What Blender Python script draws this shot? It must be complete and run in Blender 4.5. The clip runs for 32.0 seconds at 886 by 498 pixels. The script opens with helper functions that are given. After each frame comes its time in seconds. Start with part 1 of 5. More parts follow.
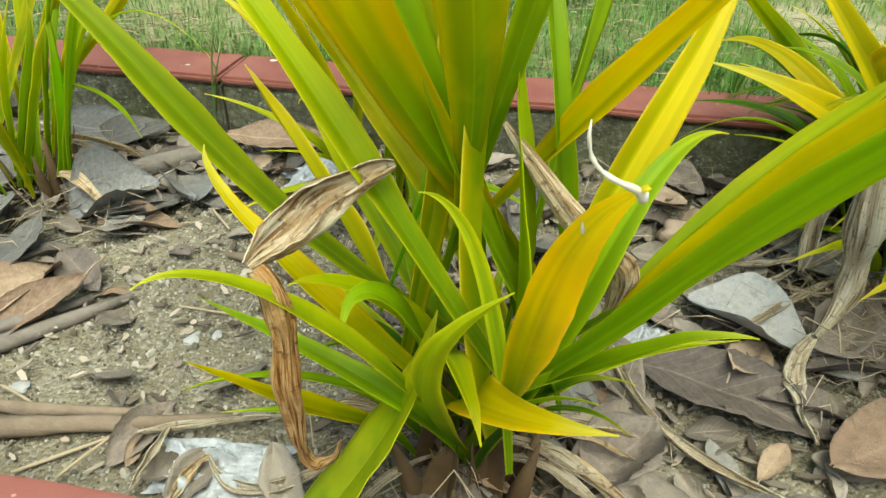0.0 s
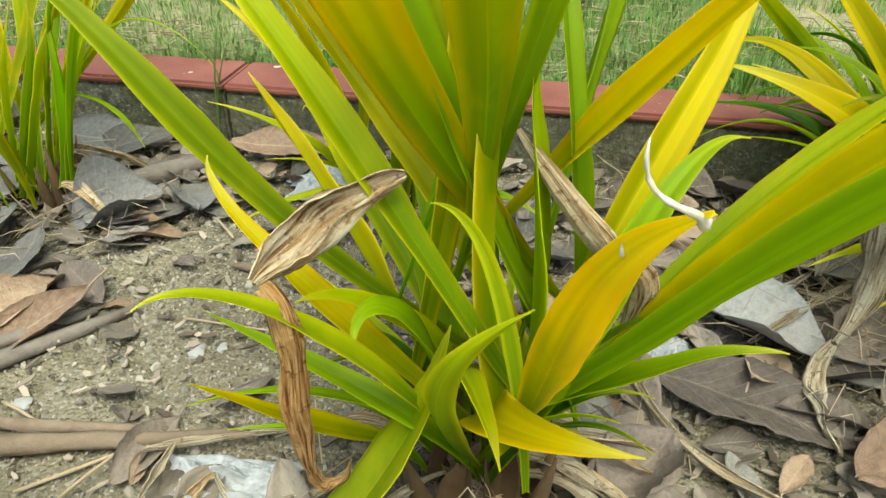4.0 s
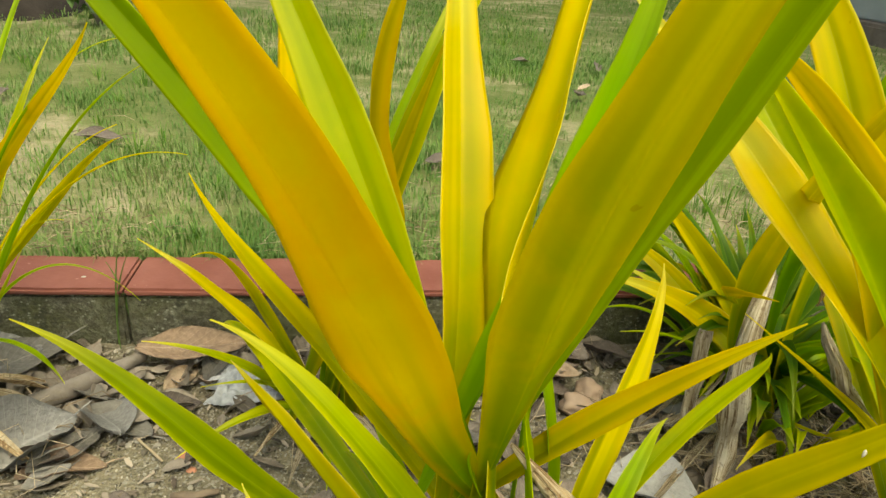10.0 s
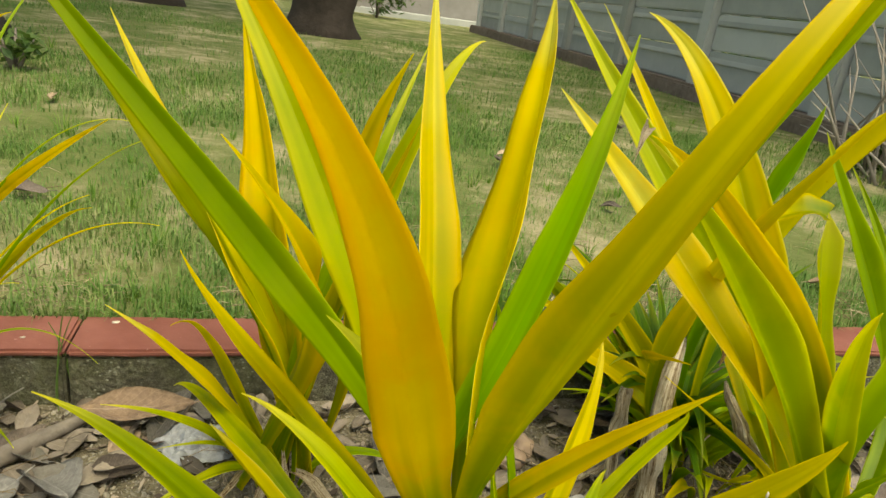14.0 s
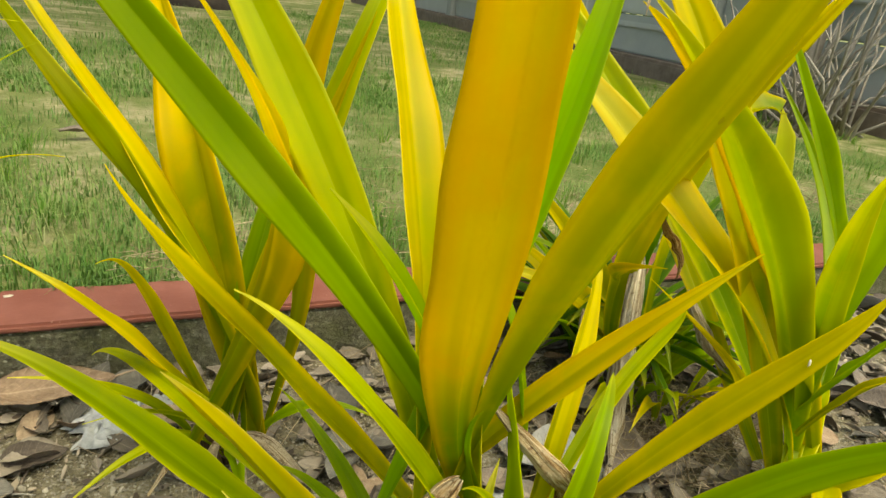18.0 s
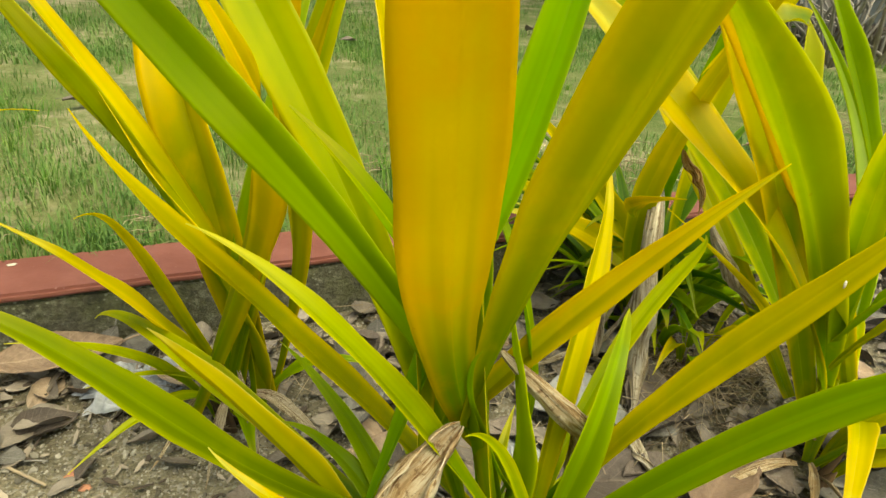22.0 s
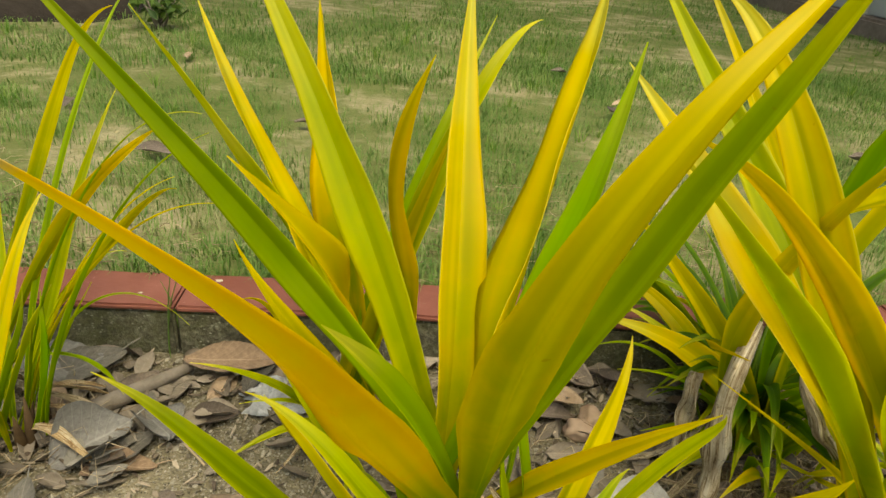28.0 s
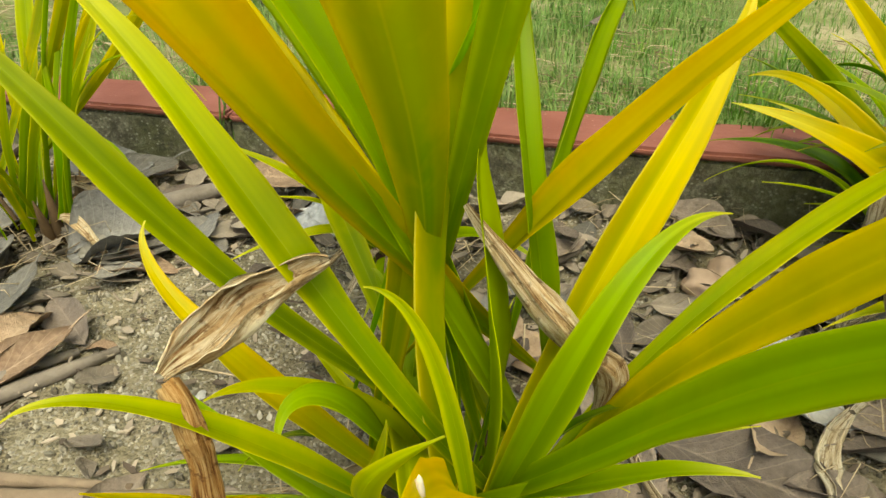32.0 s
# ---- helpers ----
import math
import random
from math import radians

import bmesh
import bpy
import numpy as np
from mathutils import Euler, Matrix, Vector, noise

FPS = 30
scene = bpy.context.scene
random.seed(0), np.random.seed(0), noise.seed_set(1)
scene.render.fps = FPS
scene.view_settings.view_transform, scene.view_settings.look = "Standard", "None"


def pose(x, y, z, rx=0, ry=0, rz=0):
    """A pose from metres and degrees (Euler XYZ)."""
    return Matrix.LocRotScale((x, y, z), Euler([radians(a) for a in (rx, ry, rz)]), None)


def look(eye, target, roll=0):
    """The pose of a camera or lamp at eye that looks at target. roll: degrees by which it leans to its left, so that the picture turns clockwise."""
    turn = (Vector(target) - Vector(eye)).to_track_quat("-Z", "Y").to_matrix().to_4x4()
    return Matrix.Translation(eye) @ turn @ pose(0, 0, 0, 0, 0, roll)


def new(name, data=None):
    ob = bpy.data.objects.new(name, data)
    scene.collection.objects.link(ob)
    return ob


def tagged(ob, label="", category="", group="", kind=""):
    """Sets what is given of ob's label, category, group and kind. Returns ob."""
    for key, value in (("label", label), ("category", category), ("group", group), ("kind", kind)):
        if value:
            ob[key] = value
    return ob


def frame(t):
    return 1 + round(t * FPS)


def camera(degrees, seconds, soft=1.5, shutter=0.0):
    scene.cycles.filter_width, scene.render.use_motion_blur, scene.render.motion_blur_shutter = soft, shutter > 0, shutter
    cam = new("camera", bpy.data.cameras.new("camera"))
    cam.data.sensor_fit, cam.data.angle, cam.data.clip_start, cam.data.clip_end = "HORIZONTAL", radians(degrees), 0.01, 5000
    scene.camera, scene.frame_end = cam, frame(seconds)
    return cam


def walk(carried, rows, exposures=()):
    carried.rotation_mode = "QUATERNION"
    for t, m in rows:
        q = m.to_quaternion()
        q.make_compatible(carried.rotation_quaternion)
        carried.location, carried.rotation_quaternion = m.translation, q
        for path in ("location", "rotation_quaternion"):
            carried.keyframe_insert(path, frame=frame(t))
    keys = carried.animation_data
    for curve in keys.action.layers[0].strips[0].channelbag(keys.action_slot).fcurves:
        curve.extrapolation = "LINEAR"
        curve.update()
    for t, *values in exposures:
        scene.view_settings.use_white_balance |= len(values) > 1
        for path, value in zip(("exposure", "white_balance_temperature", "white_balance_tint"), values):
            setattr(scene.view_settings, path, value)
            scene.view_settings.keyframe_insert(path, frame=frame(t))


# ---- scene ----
cam = camera(66.6, 32.0, 1.48)
PATH = [
    (0, (0.093, 0.146, 0.417), (-0.116, 1.809, -0.673), 2.2),
    (0.5, (0.093, 0.146, 0.418), (-0.108, 1.81, -0.673), 2.0),
    (1, (0.093, 0.146, 0.419), (-0.114, 1.812, -0.667), 1.8),
    (1.5, (0.092, 0.148, 0.416), (-0.119, 1.806, -0.682), 1.6),
    (2, (0.089, 0.153, 0.413), (-0.133, 1.805, -0.692), 1.4),
    (2.5, (0.089, 0.155, 0.41), (-0.122, 1.811, -0.691), 1.8),
    (3, (0.09, 0.157, 0.411), (-0.115, 1.824, -0.674), 1.8),
    (3.5, (0.087, 0.157, 0.414), (-0.137, 1.823, -0.671), 1.3),
    (5.5, (0.088, 0.166, 0.412), (-0.12, 1.843, -0.658), 1.4),
    (6, (0.085, 0.165, 0.415), (-0.118, 1.842, -0.656), 1.3),
    (6.5, (0.078, 0.159, 0.423), (-0.114, 1.852, -0.625), 1.9),
    (7, (0.076, 0.16, 0.431), (-0.115, 1.859, -0.606), 1.4),
    (7.5, (0.07, 0.161, 0.442), (-0.121, 1.885, -0.554), 1.8),
    (8, (0.059, 0.161, 0.458), (-0.153, 1.91, -0.489), 1.1),
    (8.5, (0.046, 0.154, 0.498), (-0.113, 1.911, -0.444), 0.5),
    (9, (0.029, 0.151, 0.537), (-0.008, 1.939, -0.358), -1.1),
    (9.5, (-0.002, 0.16, 0.559), (0.108, 1.946, -0.334), 1.3),
    (10, (-0.018, 0.147, 0.574), (0.24, 1.938, -0.278), 4.3),
    (10.5, (-0.026, 0.136, 0.602), (0.245, 1.946, -0.205), 5.5),
    (11, (-0.034, 0.129, 0.604), (0.287, 1.938, -0.187), 5.8),
    (11.5, (-0.035, 0.126, 0.607), (0.304, 1.943, -0.156), 6.2),
    (12, (-0.044, 0.12, 0.611), (0.329, 1.943, -0.121), 6.8),
    (12.5, (-0.056, 0.113, 0.624), (0.396, 1.938, -0.058), 7.2),
    (13, (-0.072, 0.104, 0.635), (0.372, 1.935, -0.036), 7.4),
    (13.5, (-0.077, 0.101, 0.623), (0.422, 1.914, -0.06), 8.3),
    (15.5, (-0.074, 0.112, 0.607), (0.469, 1.904, -0.095), 7.3),
    (16, (-0.082, 0.125, 0.589), (0.508, 1.896, -0.129), 7.4),
    (16.5, (-0.094, 0.139, 0.571), (0.546, 1.886, -0.162), 8.2),
    (17, (-0.1, 0.144, 0.555), (0.646, 1.86, -0.153), 9.6),
    (17.5, (-0.109, 0.147, 0.546), (0.672, 1.849, -0.158), 7.5),
    (18, (-0.118, 0.156, 0.532), (0.682, 1.842, -0.186), 6.9),
    (18.5, (-0.116, 0.165, 0.516), (0.728, 1.806, -0.256), 6.4),
    (19, (-0.11, 0.173, 0.503), (0.735, 1.787, -0.322), 5.2),
    (19.5, (-0.103, 0.175, 0.49), (0.708, 1.792, -0.364), 4.8),
    (20, (-0.106, 0.176, 0.483), (0.675, 1.795, -0.395), 4.5),
    (20.5, (-0.097, 0.177, 0.478), (0.667, 1.792, -0.42), 4.3),
    (21, (-0.094, 0.175, 0.483), (0.67, 1.801, -0.397), 4.0),
    (21.5, (-0.093, 0.173, 0.493), (0.658, 1.825, -0.35), 3.6),
    (22, (-0.089, 0.173, 0.506), (0.638, 1.837, -0.33), 3.4),
    (22.5, (-0.094, 0.162, 0.529), (0.605, 1.863, -0.256), 4.6),
    (23, (-0.095, 0.152, 0.559), (0.563, 1.874, -0.217), 4.5),
    (23.5, (-0.096, 0.146, 0.584), (0.539, 1.882, -0.181), 4.8),
    (24, (-0.089, 0.138, 0.608), (0.502, 1.88, -0.176), 4.9),
    (24.5, (-0.083, 0.126, 0.629), (0.412, 1.862, -0.23), 4.9),
    (25, (-0.064, 0.106, 0.663), (0.212, 1.819, -0.333), 5.1),
    (25.5, (-0.041, 0.091, 0.677), (0.237, 1.848, -0.238), 5.9),
    (28, (0.002, 0.097, 0.67), (0.141, 1.883, -0.22), 4.7),
    (29, (0.058, 0.144, 0.636), (-0.09, 1.924, -0.265), 1.6),
    (29.5, (0.071, 0.157, 0.617), (-0.156, 1.924, -0.291), 0.9),
    (30, (0.081, 0.188, 0.57), (-0.252, 1.946, -0.325), 1.1),
    (31, (0.115, 0.211, 0.493), (-0.332, 1.903, -0.474), -1.2),
    (31.5, (0.138, 0.193, 0.465), (-0.335, 1.858, -0.538), -1.7),
    (32, (0.124, 0.209, 0.426), (-0.214, 1.873, -0.631), 0.2),
]
EXPOSURES = [
    (0.0, 1.20, 6340, -8), (6.0, 1.18, 6640, -4), (8.0, 1.13, 7320, -6), (10.0, 0.95, 7670, -4), (13.0, 0.81, 7920, -2), (17.0, 0.88, 7920, -3),
    (20.0, 1.04, 7870, -7), (23.0, 0.96, 7920, -5), (25.5, 0.74, 8020, -1), (28.0, 0.67, 8120, 0), (30.0, 0.85, 7970, -1), (31.0, 0.87, 7770, -4), (32.0, 1.09, 7720, -5)]
walk(cam, [(t, look(eye, target, roll)) for t, eye, target, roll in PATH], EXPOSURES)
SKY, SUN = 0.15, 1.75
# ---- light ----
world = bpy.data.worlds.new("sky_world")
scene.world = world
world.use_nodes = True
wn = world.node_tree.nodes
sky = wn.new("ShaderNodeTexSky")
sky.sky_type = "NISHITA"
sky.sun_disc = False
sky.sun_elevation = radians(66)
sky.sun_rotation = radians(165)
sky.air_density, sky.dust_density, sky.ozone_density = 1.0, 4.0, 0.6
world.node_tree.links.new(sky.outputs[0], wn["Background"].inputs[0])
wn["Background"].inputs[1].default_value = SKY
sun = new("sun", bpy.data.lights.new("sun", "SUN"))
sun.data.energy, sun.data.angle, sun.data.color = SUN, radians(36), (1.0, 0.98, 0.94)
SUN_AZ = radians(165)
sun.matrix_world = look((0, 0, 8), (-math.sin(SUN_AZ) * 8 / math.tan(radians(66)), -math.cos(SUN_AZ) * 8 / math.tan(radians(66)), 0))

# ---- materials ----
class Graph:
    """A small helper to wire node materials."""

    def __init__(self, name, rough=0.6, spec=0.4, metal=0.0):
        self.mat = bpy.data.materials.new(name)
        self.mat.use_nodes = True
        self.n, self.l = self.mat.node_tree.nodes, self.mat.node_tree.links
        self.bsdf = self.n["Principled BSDF"]
        self.bsdf.inputs["Roughness"].default_value = rough
        self.bsdf.inputs["Specular IOR Level"].default_value = spec
        self.bsdf.inputs["Metallic"].default_value = metal

    def put(self, sock, v):
        if isinstance(v, bpy.types.NodeSocket):
            self.l.new(v, sock)
        elif isinstance(v, tuple) and len(v) == 3 and sock.type == "RGBA":
            sock.default_value = (*v, 1)
        else:
            sock.default_value = v

    def coord(self, which="Object"):
        return self.n.new("ShaderNodeTexCoord").outputs[which]

    def noise(self, vec, scale, detail=3, rough=0.55, dist=0.0):
        nd = self.n.new("ShaderNodeTexNoise")
        self.l.new(vec, nd.inputs["Vector"])
        nd.inputs["Scale"].default_value, nd.inputs["Detail"].default_value = scale, detail
        nd.inputs["Roughness"].default_value, nd.inputs["Distortion"].default_value = rough, dist
        return nd.outputs["Fac"]

    def cells(self, vec, scale, out="Distance"):
        nd = self.n.new("ShaderNodeTexVoronoi")
        self.l.new(vec, nd.inputs["Vector"])
        nd.inputs["Scale"].default_value = scale
        return nd.outputs[out]

    def math(self, op, a, b=0.0, clamp=False):
        nd = self.n.new("ShaderNodeMath")
        nd.operation, nd.use_clamp = op, clamp
        self.put(nd.inputs[0], a)
        self.put(nd.inputs[1], b)
        return nd.outputs[0]

    def span(self, v, a, b, lo=0.0, hi=1.0):
        nd = self.n.new("ShaderNodeMapRange")
        self.put(nd.inputs[0], v)
        for i, x in enumerate((a, b, lo, hi)):
            self.put(nd.inputs[i + 1], x)
        return nd.outputs[0]

    def mix(self, f, a, b, kind="MIX"):
        nd = self.n.new("ShaderNodeMix")
        nd.data_type, nd.blend_type = "RGBA", kind
        self.put(nd.inputs[0], f)
        self.put(nd.inputs[6], a)
        self.put(nd.inputs[7], b)
        return nd.outputs[2]

    def ramp(self, f, stops):
        nd = self.n.new("ShaderNodeValToRGB")
        self.l.new(f, nd.inputs[0])
        el = nd.color_ramp.elements
        for i, (pos, col) in enumerate(stops):
            e = el[i] if i < 2 else el.new(pos)
            e.position, e.color = pos, (*col, 1)
        return nd.outputs[0]

    def mapped(self, vec, scale):
        nd = self.n.new("ShaderNodeMapping")
        self.l.new(vec, nd.inputs[0])
        nd.inputs["Scale"].default_value = scale
        return nd.outputs[0]

    def bump(self, h, strength=0.4, dist=0.003):
        nd = self.n.new("ShaderNodeBump")
        nd.inputs["Strength"].default_value, nd.inputs["Distance"].default_value = strength, dist
        self.l.new(h, nd.inputs["Height"])
        self.l.new(nd.outputs[0], self.bsdf.inputs["Normal"])
        return nd.outputs[0]

    def random(self):
        return self.n.new("ShaderNodeObjectInfo").outputs["Random"]

    def island(self):
        return self.n.new("ShaderNodeNewGeometry").outputs["Random Per Island"]

    def color(self, c):
        self.put(self.bsdf.inputs["Base Color"], c)

    def thin(self, c, share, normal=None):
        """Lets light through a thin blade."""
        tr = self.n.new("ShaderNodeBsdfTranslucent")
        self.put(tr.inputs[0], c)
        if normal is not None:
            self.l.new(normal, tr.inputs["Normal"])
        mx = self.n.new("ShaderNodeMixShader")
        mx.inputs[0].default_value = share
        self.l.new(self.bsdf.outputs[0], mx.inputs[1])
        self.l.new(tr.outputs[0], mx.inputs[2])
        self.l.new(mx.outputs[0], self.n["Material Output"].inputs[0])


def leaf_material(name, base, blade, tip, edge, midrib, share=0.71, dry=0.0):
    """A strap leaf: long soft stripes, a greener core, yellower margins and a thin pale rim."""
    g = Graph(name, 0.42, 0.32)
    uv = g.coord("UV")
    sep = g.n.new("ShaderNodeSeparateXYZ")
    g.l.new(uv, sep.inputs[0])
    u, v = sep.outputs[0], sep.outputs[1]
    pos = g.coord("Object")
    drift = g.noise(pos, 5, 2)
    along = g.math("ADD", v, g.span(drift, 0.3, 0.7, -0.2, 0.2))
    col = g.ramp(along, [(0.08, base), (0.52, blade), (0.74, blade), (1.0, tip)])
    side = g.math("ABSOLUTE", g.math("SUBTRACT", u, 0.5))
    shift = g.math("MULTIPLY", g.random(), 40.0)
    moved = g.n.new("ShaderNodeVectorMath")
    g.l.new(uv, moved.inputs[0])
    offs = g.n.new("ShaderNodeCombineXYZ")
    g.l.new(shift, offs.inputs[0])
    g.l.new(offs.outputs[0], moved.inputs[1])
    stripes = g.noise(g.mapped(moved.outputs[0], (3.6, 0.7, 1)), 1.0, 1.5, 0.45)
    core = g.math("MULTIPLY", g.span(side, 0.46, 0.12), g.span(stripes, 0.40, 0.58), True)
    col = g.mix(g.math("MULTIPLY", core, g.span(v, 1.0, 0.45, 0.05, 0.66)), col, midrib)
    ef = g.math("MULTIPLY", g.span(side, 0.22, 0.48), g.span(stripes, 0.62, 0.38, 0.3, 1.0), True)
    col = g.mix(g.math("MULTIPLY", ef, 0.9), col, edge)
    blotch = g.math("MULTIPLY", g.span(g.noise(g.mapped(pos, (1, 1, 0.6)), 24, 4, 0.6), 0.50, 0.66), 0.42)
    col = g.mix(blotch, col, edge)
    rim = g.math("MULTIPLY", g.span(side, 0.472, 0.492), 0.45, True)
    col = g.mix(rim, col, tip)
    nerve = g.math("MULTIPLY", g.span(side, 0.022, 0.006), g.span(v, 0.95, 0.3, 0.06, 0.22), True)
    col = g.mix(nerve, col, tip)
    fine = g.math("SINE", g.math("MULTIPLY", u, 120.0))
    shade = g.span(stripes, 0.3, 0.7, 1.08, 0.90)
    shade = g.math("MULTIPLY", shade, g.span(g.noise(pos, 9, 2), 0.3, 0.7, 0.92, 1.06))
    gray = g.n.new("ShaderNodeCombineColor")
    for i in range(3):
        g.l.new(shade, gray.inputs[i])
    col = g.mix(1.0, col, gray.outputs[0], "MULTIPLY")
    spots = g.math("MULTIPLY", g.span(g.noise(pos, 85, 2), 0.76, 0.80), 0.35)
    col = g.mix(spots, col, (0.42, 0.27, 0.03))
    if dry:
        col = g.mix(g.math("MULTIPLY", g.span(v, 0.955, 0.975), 0.9), col, (0.62, 0.54, 0.40))
    g.color(col)
    nm = g.bump(g.math("ADD", g.math("MULTIPLY", fine, 0.015), stripes), 0.08, 0.001)
    g.thin(col, share, nm)
    return g.mat


LEAF = {
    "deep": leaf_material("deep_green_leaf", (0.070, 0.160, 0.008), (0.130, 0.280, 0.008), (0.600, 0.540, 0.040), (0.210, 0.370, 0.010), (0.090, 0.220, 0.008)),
    "green": leaf_material("green_leaf", (0.240, 0.400, 0.008), (0.420, 0.580, 0.007), (0.720, 0.700, 0.060), (0.500, 0.610, 0.009), (0.270, 0.420, 0.005)),
    "lime": leaf_material("lime_leaf", (0.230, 0.380, 0.009), (0.560, 0.625, 0.007), (0.860, 0.800, 0.100), (0.740, 0.700, 0.010), (0.380, 0.510, 0.005)),
    "olive": leaf_material("olive_leaf", (0.210, 0.345, 0.006), (0.710, 0.640, 0.003), (0.860, 0.720, 0.010), (0.830, 0.690, 0.005), (0.520, 0.530, 0.003)),
    "amber": leaf_material("olive_gold_leaf", (0.270, 0.410, 0.005), (0.840, 0.740, 0.003), (0.890, 0.750, 0.010), (0.870, 0.700, 0.004), (0.500, 0.540, 0.003)),
    "fresh": leaf_material("fresh_green_leaf", (0.290, 0.500, 0.010), (0.430, 0.680, 0.012), (0.700, 0.750, 0.060), (0.520, 0.700, 0.012), (0.310, 0.550, 0.008)),
    "lush": leaf_material("lush_green_leaf", (0.250, 0.410, 0.008), (0.510, 0.620, 0.008), (0.760, 0.740, 0.060), (0.600, 0.660, 0.010), (0.360, 0.490, 0.006)),
    "moss": leaf_material("moss_green_leaf", (0.200, 0.310, 0.006), (0.340, 0.440, 0.006), (0.780, 0.720, 0.050), (0.500, 0.530, 0.008), (0.250, 0.350, 0.005)),
    "gold": leaf_material("golden_leaf", (0.290, 0.410, 0.004), (0.870, 0.710, 0.003), (0.900, 0.790, 0.030), (0.900, 0.660, 0.003), (0.460, 0.460, 0.003)),
    "gold_dry_tip": leaf_material("golden_leaf_dry_tip", (0.340, 0.470, 0.003), (0.870, 0.705, 0.003), (0.900, 0.690, 0.010), (0.915, 0.605, 0.003), (0.430, 0.430, 0.003), dry=0.02),
    "yellow": leaf_material("yellow_leaf", (0.290, 0.420, 0.005), (0.870, 0.750, 0.006), (0.900, 0.860, 0.170), (0.890, 0.690, 0.006), (0.560, 0.600, 0.005)),
}


def dry_material(name, a, b, c, rough=0.75):
    g = Graph(name, rough, 0.2)
    uv = g.coord("UV")
    ob = g.coord("Object")
    s = g.noise(g.mapped(uv, (15, 3.0, 1)), 1.0, 8, 0.72, 0.5)
    m = g.noise(ob, 48, 4, 0.65)
    col = g.ramp(s, [(0.41, c), (0.57, b), (0.47, a)])
    col = g.mix(g.span(m, 0.50, 0.60, 0.0, 0.62), col, a)
    col = g.mix(g.span(g.noise(ob, 130, 5, 0.7), 0.56, 0.64, 0.0, 0.75), col, c)
    g.color(col)
    nm = g.bump(s, 0.9, 0.004)
    g.thin(col, 0.25, nm)
    return g.mat


DRY = dry_material("dry_strap_leaf", (0.54, 0.36, 0.17), (0.82, 0.71, 0.48), (0.19, 0.095, 0.035))
PALE_DRY = dry_material("pale_dry_strap_leaf", (0.42, 0.33, 0.20), (0.62, 0.53, 0.38), (0.13, 0.08, 0.035))
BLEACHED_DRY = dry_material("bleached_dry_strap_leaf", (0.52, 0.42, 0.27), (0.74, 0.67, 0.51), (0.22, 0.15, 0.08))
RUST = dry_material("rusty_dry_strap_leaf", (0.46, 0.23, 0.065), (0.72, 0.50, 0.22), (0.15, 0.055, 0.014))


def fallen_material(name, dark, mid, light, joined=False):
    g = Graph(name, 0.62, 0.3)
    uv, ob = g.coord("UV"), g.coord("Object")
    n1, n2 = g.noise(ob, 22, 4), g.noise(ob, 120, 3)
    r = g.island() if joined else g.random()
    col = g.ramp(g.math("ADD", g.math("MULTIPLY", r, 0.55), g.math("MULTIPLY", n1, 0.5)), [(0.2, dark), (0.95, light), (0.55, mid)])
    sep = g.n.new("ShaderNodeSeparateXYZ")
    g.l.new(uv, sep.inputs[0])
    rib = g.span(g.math("ABSOLUTE", g.math("SUBTRACT", sep.outputs[1], 0.5)), 0.035, 0.0)
    col = g.mix(g.math("MULTIPLY", rib, 0.45), col, light)
    slant = g.math("ADD", g.math("MULTIPLY", sep.outputs[0], 62.0), g.math("MULTIPLY", g.math("ABSOLUTE", g.math("SUBTRACT", sep.outputs[1], 0.5)), -34.0))
    vein = g.span(g.math("SINE", slant), 0.90, 1.0)
    col = g.mix(g.math("MULTIPLY", vein, 0.22), col, light)
    col = g.mix(g.math("MULTIPLY", g.span(n2, 0.56, 0.70), 0.3), col, dark)
    col = g.mix(g.math("MULTIPLY", g.span(g.noise(ob, 7, 4, 0.7), 0.52, 0.66), 0.4), col, dark)
    g.color(col)
    g.bump(g.math("ADD", g.math("ADD", n1, g.math("MULTIPLY", n2, 0.4)), g.math("MULTIPLY", vein, 0.12)), 0.40, 0.016)
    return g.mat


FALLEN = fallen_material("fallen_leaf_brown", (0.070, 0.055, 0.044), (0.160, 0.128, 0.102), (0.30, 0.24, 0.185))
FALLEN_GREY = fallen_material("fallen_leaf_grey", (0.075, 0.068, 0.056), (0.165, 0.152, 0.127), (0.30, 0.28, 0.24))
FALLEN_TAN = fallen_material("fallen_leaf_tan", (0.17, 0.11, 0.068), (0.36, 0.255, 0.165), (0.49, 0.375, 0.26))

FALLEN_MIX = fallen_material("fallen_leaf_fragments", (0.075, 0.060, 0.044), (0.19, 0.158, 0.12), (0.36, 0.305, 0.24), True)

# bed soil
g = Graph("bed_soil", 0.92, 0.15)
ob = g.coord()
n1, n2, n3 = g.noise(ob, 5, 4), g.noise(ob, 60, 6, 0.72), g.cells(ob, 270)
col = g.ramp(g.math("ADD", g.math("MULTIPLY", n1, 0.5), g.math("MULTIPLY", n2, 0.5)), [(0.3, (0.078, 0.064, 0.038)), (0.72, (0.31, 0.272, 0.182)), (0.5, (0.172, 0.148, 0.096))])
col = g.mix(g.math("MULTIPLY", g.span(g.cells(ob, 270, "Color"), 0.66, 0.85), 0.38), col, (0.42, 0.40, 0.34))
g.color(col)
g.bump(g.math("SUBTRACT", g.math("ADD", n2, g.math("MULTIPLY", g.noise(ob, 160, 3), 0.5)), g.math("MULTIPLY", n3, 0.6)), 0.9, 0.006)
SOIL = g.mat

